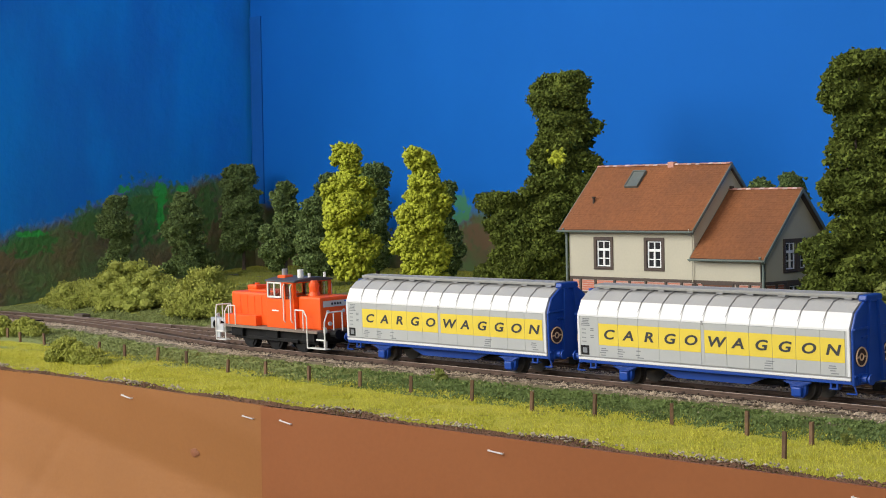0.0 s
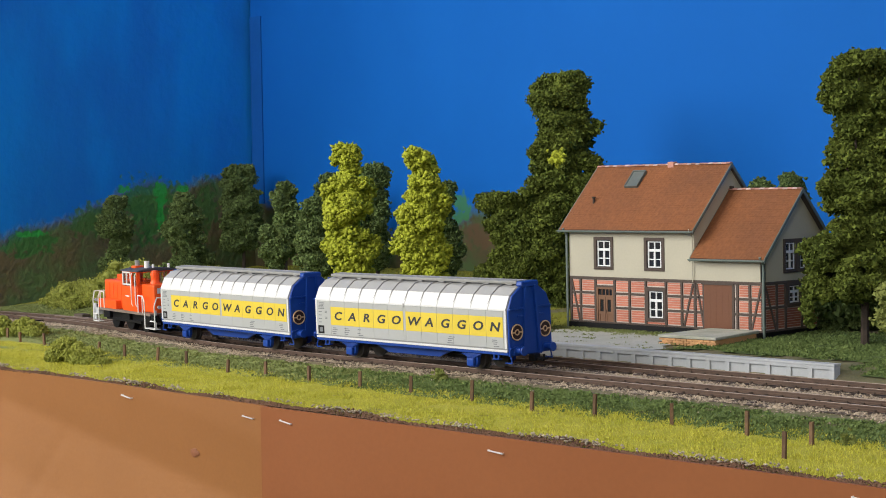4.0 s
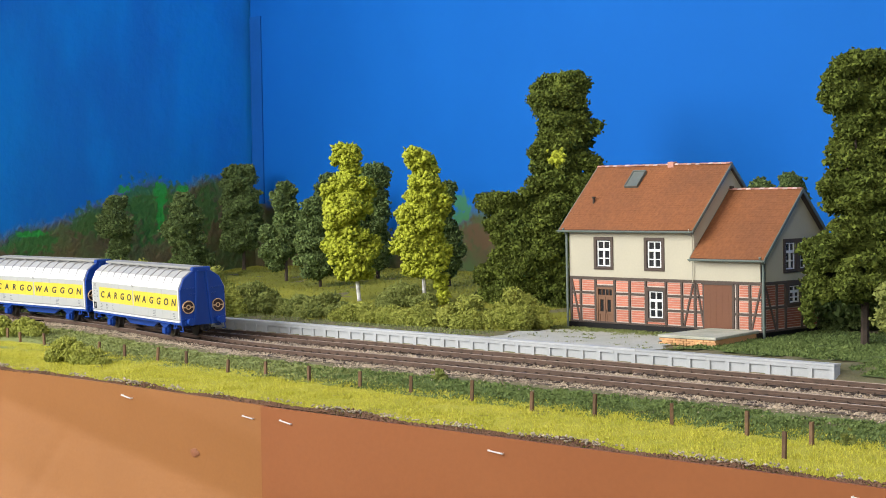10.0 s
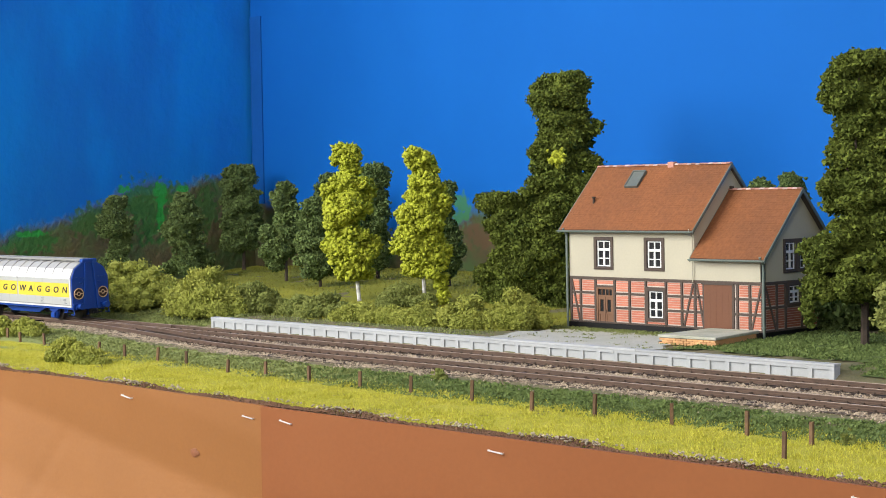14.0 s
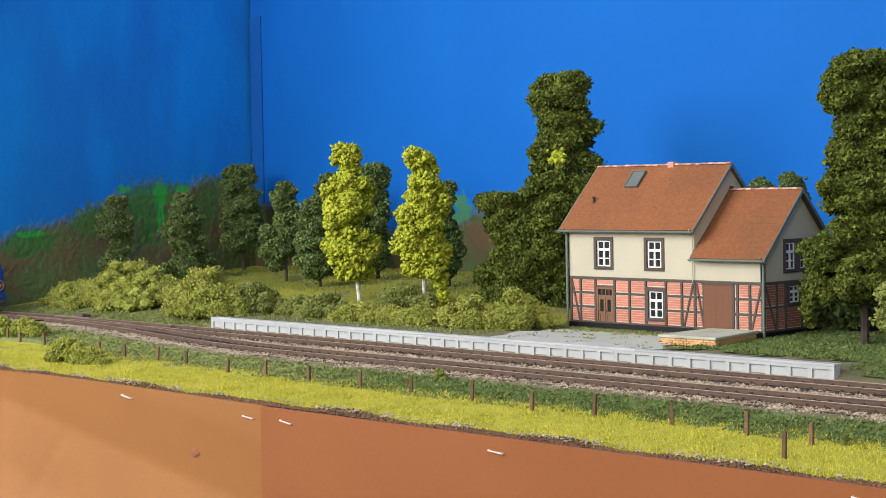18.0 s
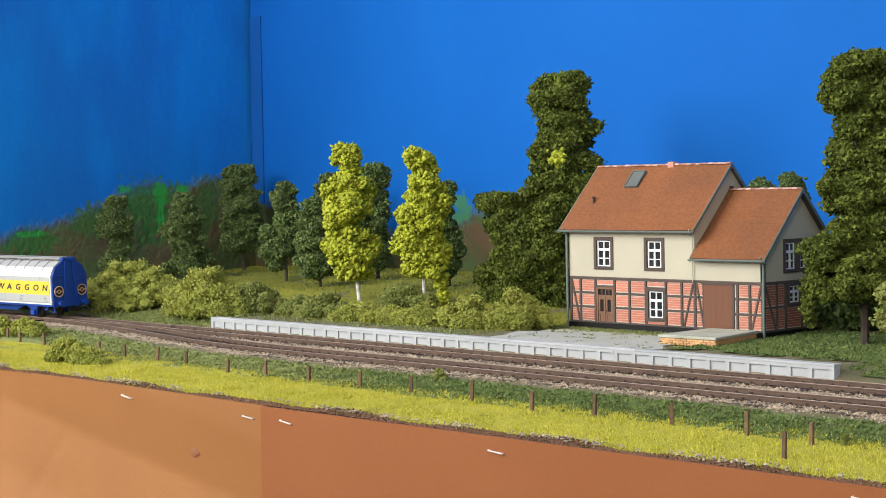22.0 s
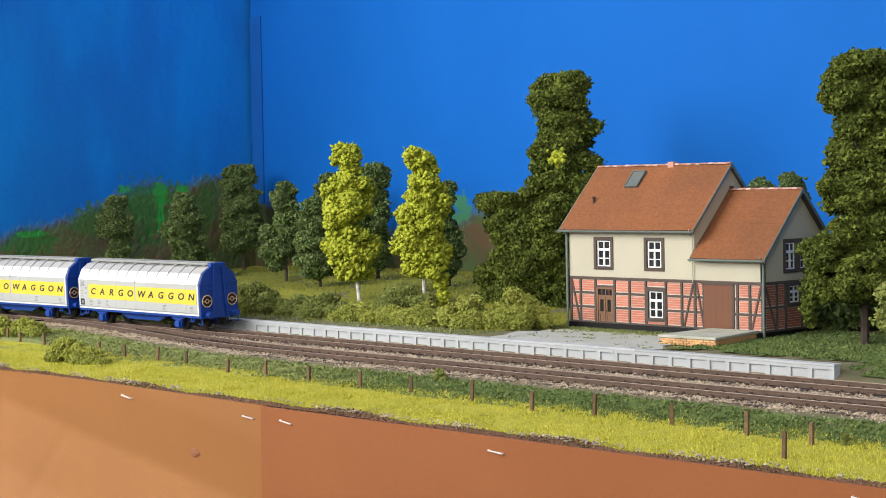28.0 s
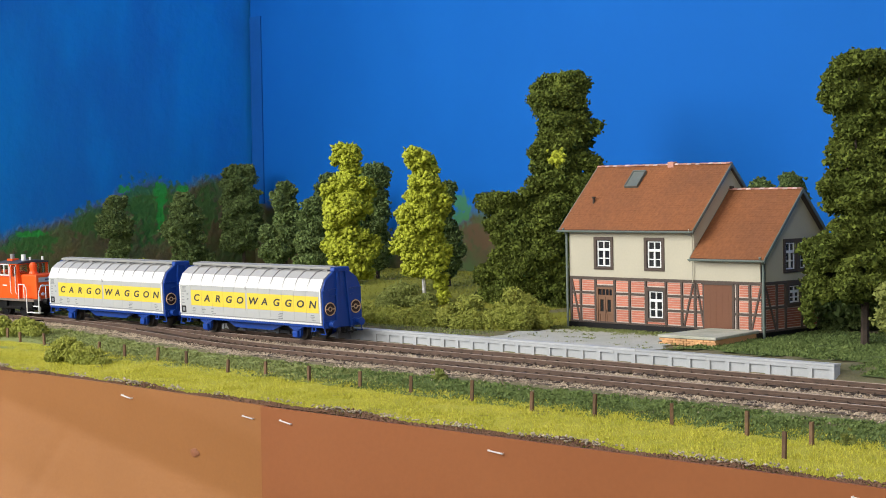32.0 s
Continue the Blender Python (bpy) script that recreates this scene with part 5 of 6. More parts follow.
def build_loco():
    e = thing("diesel_shunter", pose(0, 0, 0), "orange-red model diesel shunter with white handrails", "locomotive")

    def pc(name, x0, x1, y0, y1, z0, z1, material, label="", bevel=0.4, parent=e):
        bm = bmesh.new()
        box(bm, x0, x1, y0, y1, z0, z1, bevel)
        return part(name, bm, material, parent, label)

    pc("footplate", -44, 45, -14.6, 14.6, 11.6, 13.2, FRAMEEDGE, "grey-brown footplate", 0.15)
    pc("frame", -46, 46, -8, 8, 5.5, 11.6, BLACKMETAL, "black frame", 0.3)
    for s in (-1, 1):
        y0, y1 = sorted((s * 8.2, s * 14.3))
        pc("side_box", -43.5, -12, y0, y1, 13.2, 19.0, ORANGE)
        pc("side_frame", -40, 40, *sorted((s * 8.4, s * 10.2)), 5.0, 11.6, BLACKMETAL)
    hood = pc("long_hood", -41, -2.3, -10.4, 10.4, 13.2, 32.0, ORANGE, "orange engine hood", 1.4)
    for s in (-1, 1):
        for k in range(5):
            y0, y1 = sorted((s * 10.38, s * 10.6))
            pc("hood_door", -38 + k * 6.9, -31.6 + k * 6.9, y0, y1, 19.5, 30.0, ORANGE, "", 0.08, hood)
    pc("hood_top", -31, -4, -5.5, 5.5, 31.8, 33.0, ORANGE, "", 0.5, hood)
    pc("exhaust_box", -34, -25, -4, 4, 32.8, 35.4, ORANGE, "", 0.8, hood)
    bm = bmesh.new()
    rod(bm, (-29.5, 0, 35), (-29.5, 0, 36.4), 1.5, 14)
    part("exhaust", bm, ORANGE, hood)
    # cab: lower body, upper body with window openings, roof
    cab = pc("cab", -2.2, 23.4, -13.4, 13.4, 13.2, 29.4, ORANGE, "orange driver's cab", 0.3)
    bm = bmesh.new()
    for s in (-1, 1):
        y0, y1 = sorted((s * 12.3, s * 13.3))
        for a, b in ((-2.0, -0.9), (12.4, 15.2), (21.6, 23.25)):
            box(bm, a, b, y0, y1, 29.4, 39.4)
        box(bm, -2.0, 23.3, y0, y1, 38.3, 39.4)
        for xx in (-2.0, 22.3):
            box(bm, xx, xx + 1.0, *sorted((s * 11.4, s * 13.3)), 29.4, 39.4)
            box(bm, xx, xx + 1.0, *sorted((s * 0.0, s * 1.0)), 29.4, 39.4)
            box(bm, xx, xx + 1.0, *sorted((s * 0.1, s * 13.3)), 29.4, 30.8)
            box(bm, xx, xx + 1.0, *sorted((s * 0.1, s * 13.3)), 38.3, 39.4)
    part("cab_frame", bm, ORANGE, cab)
    for s in (-1, 1):
        for a, b in ((-0.9, 12.4), (15.2, 21.6)):
            pc("window_pane", a, b, *sorted((s * 12.7, s * 12.85)), 30.6, 38.3, CABGLASS, "", 0, cab)
        for xx in (-1.6, 22.7):
            pc("window_pane", xx, xx + 0.15, *sorted((s * 1.0, s * 11.4)), 30.8, 38.3, CABGLASS, "", 0, cab)
        bm = bmesh.new()
        yy = sorted((s * 12.9, s * 13.5))
        for a, b, c, d in ((-1.2, 12.2, 29.9, 30.9), (-1.2, 12.2, 37.9, 38.7), (-1.2, -0.3, 29.9, 38.7), (11.4, 12.2, 29.9, 38.7), (5.0, 5.9, 29.9, 38.7)):
            box(bm, a, b, yy[0], yy[1], c, d)
        part("window_frame", bm, HANDWHITE, cab)
        bm = bmesh.new()
        box(bm, 15.4, 21.4, *sorted((s * 13.3, s * 13.6)), 14.0, 29.2, 0.1)
        part("cab_door", bm, ORANGE, cab)
        for a in (15.2, 21.8):
            bm = bmesh.new()
            wire(bm, [(a, s * 13.4, 16.5), (a, s * 14.4, 18), (a, s * 14.4, 36.5), (a, s * 13.4, 38)], 0.36, 6)
            part("door_handrail", bm, HANDWHITE, cab)
        pc("side_marking", 3.0, 9.0, *sorted((s * 13.4, s * 13.46)), 22.4, 23.2, HANDWHITE, "white line of unreadable lettering", 0, cab)
    roof = new("cab_roof")
    roof.parent = cab
    bm = bmesh.new()
    prism(bm, [(-13.9, 38.9), (-13.2, 39.9), (-7, 40.9), (0, 41.3), (7, 40.9), (13.2, 39.9), (13.9, 38.9)], -3.4, 25.0)
    bmesh.ops.bevel(bm, geom=bm.edges[:], offset=0.25, segments=1, affect="EDGES")
    part("roof_shell", bm, CABROOF, roof, "dark grey cab roof")
    bm = bmesh.new()
    box(bm, 1.5, 8.5, -8, -2, 40.2, 42.2, 0.5)
    part("roof_vent", bm, ORANGE, roof)
    bm = bmesh.new()
    rod(bm, (4.6, -5.0, 42.0), (4.6, -5.0, 45.6), 1.6, 14)
    part("vent_cowl", bm, RIBGREY, roof)
    bm = bmesh.new()
    rod(bm, (18, -4, 40.6), (18, -4, 45.4), 1.7, 16)
    part("white_cowl", bm, HANDWHITE, roof, "white roof cowl")
    for x, y in ((23.4, -2), (23.0, 9)):
        bm = bmesh.new()
        rod(bm, (x, y, 40), (x, y, 43.4), 0.8, 10)
        part("horn", bm, HANDWHITE, roof)
    short = pc("short_hood", 23.6, 43.5, -10.6, 10.6, 13.2, 31.2, ORANGE, "orange rear hood", 1.2)
    bm = bmesh.new()
    rod(bm, (29.6, -3.6, 31.0), (29.6, -3.6, 33.4), 3.6, 18, 2.7)
    rod(bm, (29.6, -3.6, 33.4), (29.6, -3.6, 36.4), 2.7, 18)
    rod(bm, (29.6, -3.6, 36.4), (29.6, -3.6, 38.2), 3.1, 18, 2.9)
    rod(bm, (29.6, -3.6, 38.2), (29.6, -3.6, 39.6), 2.2, 18, 1.9)
    part("exhaust_stack", bm, ORANGE, short)
    bm = bmesh.new()
    box(bm, 43.4, 43.7, -8.5, 8.5, 25.6, 29.0)
    part("warning_plate", bm, LIGHTGREY, short, "pale striped plate with dark bars")
    for k in range(4):
        bm = bmesh.new()
        box(bm, 43.68, 43.78, -3.0 + k * 1.9, -1.7 + k * 1.9, 26.7, 27.9)
        part("plate_bar", bm, INK, short)
    for q in (-1, 1):
        bm = bmesh.new()
        for s in (-1, 1):
            rod(bm, (q * 43.4 if q > 0 else -40.9, s * 5.4, 23.0), (q * 44.0 if q > 0 else -41.8, s * 5.4, 23.0), 1.0, 14)
        part("headlight", bm, LIGHTGREY, short if q > 0 else hood)
        # end platform with buffer beam, railings and steps
        end = new("end_platform")
        end.parent = e
        bm = bmesh.new()
        box(bm, *sorted((q * 45.0, q * 52.5)), -14.2, 14.2, 8.0, 12.6, 0.3)
        part("buffer_beam", bm, BLACKMETAL if q > 0 else LIGHTGREY, end)
        for s in (-1, 1):
            bm = bmesh.new()
            rod(bm, (q * 52.5, s * 10.1, 12.0), (q * 57.5, s * 10.1, 12.0), 1.8, 14)
            rod(bm, (q * 57.6, s * 10.1, 12.0), (q * 58.6, s * 10.1, 12.0), 2.4, 18)
            part("buffer", bm, BLACKMETAL, end)
            y = s * 14.6
            x_in, x_out = (33.0, 51.0) if q > 0 else (-42.0, -52.5)
            # railing by the steps: two loops down to the lowest step
            r0, r1, r2 = (26.0, 33.6, 36.2) if q > 0 else (-32.0, -39.0, -42.5)
            for pts, thick in (([(r0, y, 13.0), (r0, y, 24.0), (r1, y, 24.0), (r2, y, 20.5), (r2, y, 3.8)], 0.4), ([(r1 - q * 0.6, y, 13.0), (r1 - q * 0.6, y, 24.0)], 0.36),
                               ([(q * 52.0, y, 3.8), (q * 52.0, y, 18.5), (q * 53.0, y - s * 1.5, 23.6), (q * 53.0, s * 3.0, 23.6), (q * 53.0, s * 3.0, 13.0)], 0.4), ([(q * 53.0, s * 9.0, 23.6), (q * 53.0, s * 9.0, 12.6)], 0.38)):
                bm = bmesh.new()
                wire(bm, pts, thick, 6)
                part("handrail", bm, HANDWHITE, end, "white wire handrail")
            bm = bmesh.new()
            y0, y1 = sorted((s * 11.0, s * 14.9))
            box(bm, *sorted((r2, q * 52.4)), y0, y1, 3.4, 3.9, 0.1)
            box(bm, *sorted((q * 44.6, q * 52.4)), y0, y1, 8.2, 8.9, 0.1)
            part("steps", bm, HANDWHITE, end)
            bm = bmesh.new()
            box(bm, *sorted((q * (50.2 if q > 0 else 48.8), q * 52.4)), *sorted((s * 13.2, s * 14.2)), 4.6, 15.6, 0.3)
            part("step_board", bm, LIGHTGREY, end)
            bm = bmesh.new()
            rod(bm, (q * 53.0, s * 11.8, 17.6), (q * 54.0, s * 11.8, 17.6), 1.1, 14)
            part("marker_lamp", bm, LIGHTGREY, end)
        bm = bmesh.new()
        wire(bm, [(q * 52, 0, 6.5), (q * 60.5, 0, 6.0), (q * 60.5, 0, 8.8)], 0.7, 6)
        wire(bm, [(q * 60.3, -3.4, 6.6), (q * 60.3, 3.4, 6.6)], 0.6, 6)
        part("coupler", bm, BLACKMETAL, end)
    bm = bmesh.new()
    for s in (-1, 1):
        y0, y1 = sorted((s * 11.4, s * 12.2))
        box(bm, -24, 24, y0, y1, 5.4, 7.2, 0.2)
    part("coupling_rod", bm, BLACKMETAL, e)
    for ax in (-34, 34, 0):
        for s in (-1, 1):
            bm = bmesh.new()
            box(bm, ax - 5.5, ax + 5.5, *sorted((s * 10.2, s * 12.4)), 6.6, 11.4, 0.4)
            part("tool_box", bm, BLACKMETAL, e)
    return e


loco = build_loco()
for ax in (-25, 0, 25):
    lathe_wheelset(loco, ax, 7.1, material=BLACKMETAL, spokes=1)
# ---- trees, bushes, grass ----
rng = np.random.default_rng(77)


def limb(bm, a, b, r0, r1, bend, rng_):
    a, b = np.array(a, float), np.array(b, float)
    pts = [a + (b - a) * k + np.array([*(rng_.normal(size=2) * bend * math.sin(k * math.pi)), 0]) for k in np.linspace(0, 1, 5)]
    for i in range(4):
        rod(bm, pts[i], pts[i + 1], r0 + (r1 - r0) * i / 4, 7, r0 + (r1 - r0) * (i + 1) / 4)


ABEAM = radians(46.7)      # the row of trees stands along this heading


def tree(x, y, rows, leaf, bark, label, seed, size=0.95, clump=(3.0, 6.4), density=1.1, deep=0.85, group="trees behind the tracks", foam=False, strands=(), stem=0.018, z=None):
    """A tapered trunk with limbs, and a crown of many ragged clumps. rows give the crown's outline: height, and reach to both sides of the foot."""
    r = np.random.default_rng(seed)
    z = float(ground_height(np.array(float(x)), np.array(float(y)))) if z is None else z
    t = thing("tree", pose(x * MM, y * MM, z * MM), label, "tree", group)
    rows = np.array(sorted(rows), float) - np.array([z, 0, 0])
    h0, h1 = rows[0, 0], rows[-1, 0]
    mid, half = (rows[:, 1] + rows[:, 2]) / 2, (rows[:, 2] - rows[:, 1]) / 2
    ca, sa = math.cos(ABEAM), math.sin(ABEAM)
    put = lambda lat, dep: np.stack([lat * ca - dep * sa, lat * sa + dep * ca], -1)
    # clumps near the outline
    hs = np.linspace(h0, h1, 200)
    wide = np.interp(hs, rows[:, 0], half)
    area = 2 * math.pi * float(wide.mean()) * (h1 - h0) * 0.9
    n = int(density * area / (0.5 * (clump[0] + clump[1])) ** 2 * 0.27)
    hz = r.choice(hs, n, p=(wide + 2) / (wide + 2).sum()) + r.normal(size=n) * 0.8
    rc = np.minimum(r.uniform(*clump, n), 1.2 + 0.62 * np.interp(hz, rows[:, 0], half))
    hz = np.clip(hz, h0 + rc * 0.95, h1 - rc * 1.2)
    a = r.random(n) * 6.283
    reach = np.maximum(np.interp(hz, rows[:, 0], half) - rc * 1.0, 0.3) * (0.66 + 0.46 * r.random(n))
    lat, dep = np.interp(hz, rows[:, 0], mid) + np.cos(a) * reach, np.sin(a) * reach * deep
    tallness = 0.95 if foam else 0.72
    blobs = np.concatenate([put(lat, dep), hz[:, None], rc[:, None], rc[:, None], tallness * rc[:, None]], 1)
    # smaller tufts on the clumps
    pick = np.repeat(np.arange(n), 5)
    d = r.normal(size=(len(pick), 3))
    d /= np.linalg.norm(d, axis=1)[:, None]
    rs = blobs[pick, 3:4] * r.uniform(0.24, 0.46, (len(pick), 1))
    blobs = np.concatenate([blobs, np.concatenate([blobs[pick, :3] + d * blobs[pick, 3:] * 0.85, rs, rs, rs * 0.8], 1)])
    for lat_, hi, lo, rad in strands:
        m = max(3, int((hi - lo) / rad * 1.3))
        zz = np.linspace(hi, lo, m) - z
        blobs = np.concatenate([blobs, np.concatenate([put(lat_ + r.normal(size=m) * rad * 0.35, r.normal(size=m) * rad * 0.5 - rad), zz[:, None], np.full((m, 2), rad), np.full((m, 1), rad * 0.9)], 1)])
    # dense hearts down the middle
    m = max(4, int((h1 - h0) / 5.0))
    zz = np.linspace(h0 + 4, h1 - 8, m)
    hw = np.interp(zz, rows[:, 0], half)
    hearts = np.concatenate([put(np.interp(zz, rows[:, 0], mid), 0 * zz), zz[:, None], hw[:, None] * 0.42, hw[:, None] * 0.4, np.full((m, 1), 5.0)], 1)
    bm = bmesh.new()
    top = h0 + (h1 - h0) * 0.8
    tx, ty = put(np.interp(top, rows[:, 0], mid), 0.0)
    limb(bm, (0, 0, -3), (tx, ty, top), max(1.0, h1 * stem), 0.5, h1 * 0.008, r)
    for b in blobs[: n : max(1, n // 14)]:
        k = max(b[2] * 0.75, h0 * 0.9) / top
        limb(bm, (tx * k, ty * k, top * k), b[:3], h1 * 0.007, 0.4, 0.8, r)
    part("trunk", bm, bark, t)
    raw("crown_heart", *lumps(r, hearts, 1.0, ICO2, 0.12), leaf, t)
    raw("crown", *lumps(r, blobs, 0.74, ICO1, 0.22), leaf, t)
    c = over(r, blobs, int(4 * math.pi * (blobs[:, 3] ** 2).sum() / (size * size * (1.7 if foam else 2.2))), 0.14 if foam else 0.2)
    c = np.concatenate([c, over(r, hearts, int((hw ** 2).sum() * 1.2 / size ** 2), 0.08, 0.5)])
    raw("leaf_cover", *nuggets(r, c, size, 0.75 if foam else 0.6, not foam, 1.35 if foam else 0.8), leaf, t, smooth=foam)
    return t


DARK = "dark green model tree with a dense uneven crown"
for i, (x, y, rows) in enumerate((
        (-1206, 762, [(95, -5, 8), (86, -11, 9), (77, -16, 12), (68, -20, 14), (58, -14, 12), (49, -5, 12), (42, -17, 19), (31, -19, 9)]),
        (-1160, 800, [(97, -8, 0), (87, -14, 8), (76, -17, 14), (67, -23, 17), (57, -19, 17), (49, -12, 16), (41, -21, 23), (31, -23, 25), (26, -5, 8)]),
        (-1208, 893, [(121, -11, 10), (110, -19, 15), (95, -22, 17), (80, -20, 19), (65, -20, 19), (55, -22, 16), (42, -19, 12)]),
        (-1053, 820, [(104, -4, 3), (95, -11, 10), (81, -16, 14), (68, -19, 12), (56, -23, 12), (46, -21, 9), (38, -17, -3), (32, -7, 0)]),
        (-984, 799, [(92, -10, 6), (81, -17, 9), (68, -18, 13), (56, -18, 15), (46, -20, 16), (36, -21, 15), (29, -11, 10)]),
        (-1061, 875, [(111, -6, 8), (98, -14, 13), (85, -18, 15), (66, -20, 17), (47, -18, 15), (33, -14, 10)]),
        (-981, 854, [(117, -7, 6), (107, -12, 12), (93, -13, 10), (76, -16, 12), (58, -12, 11), (45, -8, 10), (33, -6, 7)]),
        (-879, 834, [(102, -3, 6), (90, -7, 6), (76, -9, 3), (64, -9, 9), (51, -7, 12), (39, -8, 9), (29, -5, 1)]),
        (-624, 862, [(100, -2, 4), (95, -6, 8), (86, -9, 10), (60, -14, 12), (40, -10, 10)]),
        (-600, 859, [(102, -3, 5), (96, -8, 9), (88, -10, 12), (60, -14, 14), (40, -10, 10)]))):
    tree(x, y, rows, LEAF_DARK, BARK, DARK, 100 + i)
tree(-895, 762, [(128, -9, 0), (122, -19, 3), (116, -19, 5), (109, -17, 1), (101, -21, 9), (92, -28, 17), (84, -29, 14), (74, -25, 3), (66, -22, 6), (58, -25, 14), (50, -25, 15), (42, -19, 10), (33, -14, 11)],
     LEAF_LIME, BIRCH, "lime-green birch tree with a white leaning trunk", 201, 1.5, (3.2, 6.4), 1.0, 0.8, "birches behind the platform", True, stem=0.014)
tree(-826, 761, [(124, -7, 4), (120, -14, 9), (112, -9, 11), (104, -11, 11), (97, -15, 19), (89, -13, 20), (80, -19, 16), (70, -21, 18), (59, -21, 19), (51, -19, 17), (44, -17, 12), (37, -15, 0)],
     LEAF_LIME, BIRCH, "lime-green birch tree with a pale trunk and a trailing branch", 202, 1.5, (3.2, 6.4), 1.0, 0.8, "birches behind the platform", True, ((9, 46, 34, 5), (11, 34, 20, 3.8)), 0.014)
tall = tree(-763, 823, [(174, -3, 16), (164, -12, 24), (155, -19, 27), (148, -17, 20), (141, -17, 29), (133, -12, 31), (125, -16, 34), (117, -19, 29), (107, -20, 34), (95, -26, 33), (80, -31, 29), (61, -38, 25), (42, -44, 21), (23, -48, 17), (8, -45, 13)],
            LEAF_TALL, BARK, "tall olive-green leafy tree beside the house", 203, 1.0, (3.8, 7.8), 1.3, 0.7)
tree(-786, 803, [(94, -19, 3), (84, -23, 12), (73, -20, 14), (63, -13, 16), (54, -8, 18), (46, -18, 20), (35, -25, 23), (23, -23, 25), (12, -18, 25)], LEAF_TALL, BARK, "broad olive-green tree beside the house", 204, 1.0, (3.8, 7.4), 1.2, 0.7)
tree(-482, 756, [(165, -5, 6), (157, -18, 16), (145, -22, 20), (138, -25, 22), (132, -16, 21), (122, -16, 23), (112, -18, 24), (104, -23, 26), (92, -28, 28), (81, -26, 28), (71, -22, 28), (63, -31, 28), (57, -36, 28), (48, -33, 27), (39, -32, 24), (33, -31, 21)],
     LEAF_TALL, BARK, "tall olive-green leafy tree at the gable", 205, 1.0, (3.6, 7.2), 1.3, 0.85, strands=((-30, 36, 22, 2.6),), stem=0.0155)
tree(-455, 737, [(45, -4, 7), (36, -8, 10), (27, -9, 11), (19, -8, 9)], LEAF_MID, BARK, "small mid-green tree beside the tall one", 206, 1.0)
for i, (x, y, rows) in enumerate(((-455, 846, [(75, -10, 12), (60, -30, 30), (40, -36, 36), (18, -30, 30)]), (-395, 820, [(79, -10, 12), (62, -28, 30), (40, -34, 34), (18, -28, 28)]), (-520, 862, [(65, -8, 8), (52, -22, 24), (34, -28, 28), (17, -24, 24)]))):
    tree(x, y, rows, LEAF_DARK, BARK, "dark green tree behind the house", 207 + i, 1.8, (5, 8))


tree(-536, 826, [(52, -10, 12), (44, -30, 32), (30, -40, 40), (16, -34, 36)], LEAF_DARK, BARK, "dark green undergrowth tree behind the house", 211, 1.7, (5, 8))
r = np.random.default_rng(12)
raw("lime_tuft", *nuggets(r, np.array([25.5, -25, 96]) + r.normal(size=(90, 3)) * np.array([2.6, 1.5, 2.4]), 1.5), LEAF_LIME, tall)


def bush(x, y, w, d, h, leaf, label, seed, size=0.95, nblob=16, group="bushes along the hill", z=None):
    r = np.random.default_rng(seed)
    z = float(ground_height(np.array(float(x)), np.array(float(y)))) if z is None else z
    t = thing("bush", pose(x * MM, y * MM, z * MM), label, "bush", group)
    h, w, d = h * 1.2, w * 1.12, d * 1.1
    blobs = []
    for i in range(int(nblob * 2.2)):
        a, q = r.random() * 6.28, math.sqrt(r.random())
        px_, py_ = math.cos(a) * q * w * 0.47, math.sin(a) * q * d * 0.47
        top = h * (1.0 - 0.6 * q ** 2) * (0.58 + 0.42 * r.random())
        b = min(min(w, d, h * 2) * (0.09 + 0.14 * r.random()), 6.0)
        gz = float(ground_height(np.array(x + px_), np.array(y + py_))) - z
        blobs.append((px_, py_, gz + max(top - b * 0.8, b * 0.3), b, b, b * 0.75))
        blobs.append((px_ * 1.05, py_ * 1.05, gz + max(top * 0.4, 0), b * 1.05, b * 1.05, b * 0.8))
    area = sum(q[3] * q[4] for q in blobs)
    size *= 0.74
    raw("bush_core", *lumps(r, blobs, 0.78, ICO1, 0.2), leaf, t)
    c = over(r, blobs, int(min(12.6 * area / size ** 2 / 1.9, 16000)), 0.16)
    raw("foliage", *nuggets(r, c, size, 0.6, True), leaf, t)
    return t


LB = "yellow-green foam bush below the trees"
bush(-1086, 696, 104, 46, 32, LEAF_BUSH, "large yellow-green foam bush on the bank", 301, nblob=50)
bush(-1146, 690, 84, 34, 20, LEAF_BUSH, "low yellow-green foam bush sloping down the bank", 317, nblob=30)
bush(-1180, 684, 34, 14, 9, LEAF_BUSH, LB, 302)
bush(-966, 680, 74, 32, 33, LEAF_BUSH, LB, 303, nblob=26)
bush(-932, 698, 50, 28, 20, LEAF_MID, LB, 304)
bush(-893, 708, 36, 24, 13, LEAF_MID, LB, 305)
bush(-862, 704, 40, 24, 14, LEAF_MID, LB, 306)
bush(-826, 700, 34, 22, 10, LEAF_BUSH, LB, 307)
bush(-794, 700, 34, 20, 9.5, LEAF_BUSH, LB, 308)
bush(-764, 702, 34, 22, 13, LEAF_BUSH, LB, 309)
bush(-728, 706, 40, 24, 19, LEAF_BUSH, LB, 310)
bush(-700, 722, 36, 26, 22, LEAF_BUSH, LB, 311)
bush(-838, 752, 40, 24, 16, LEAF_MID, "mid-green bush behind the birches", 312)
bush(-505, 815, 92, 24, 15, LEAF_DARK, "dark green undergrowth behind the house", 333, nblob=22, group="bushes behind the house")
bush(-829, 489, 27, 15, 15, LEAF_BUSH, "green bush on the front grass strip", 313, group="bushes in front of the track")
bush(-812, 494, 20, 12, 9, LEAF_BUSH, "low green bush on the front grass strip", 315, group="bushes in front of the track")
bush(-1001, 560, 32, 16, 12, LEAF_BUSH, "yellow-green bush beside the track", 314, group="bushes in front of the track")
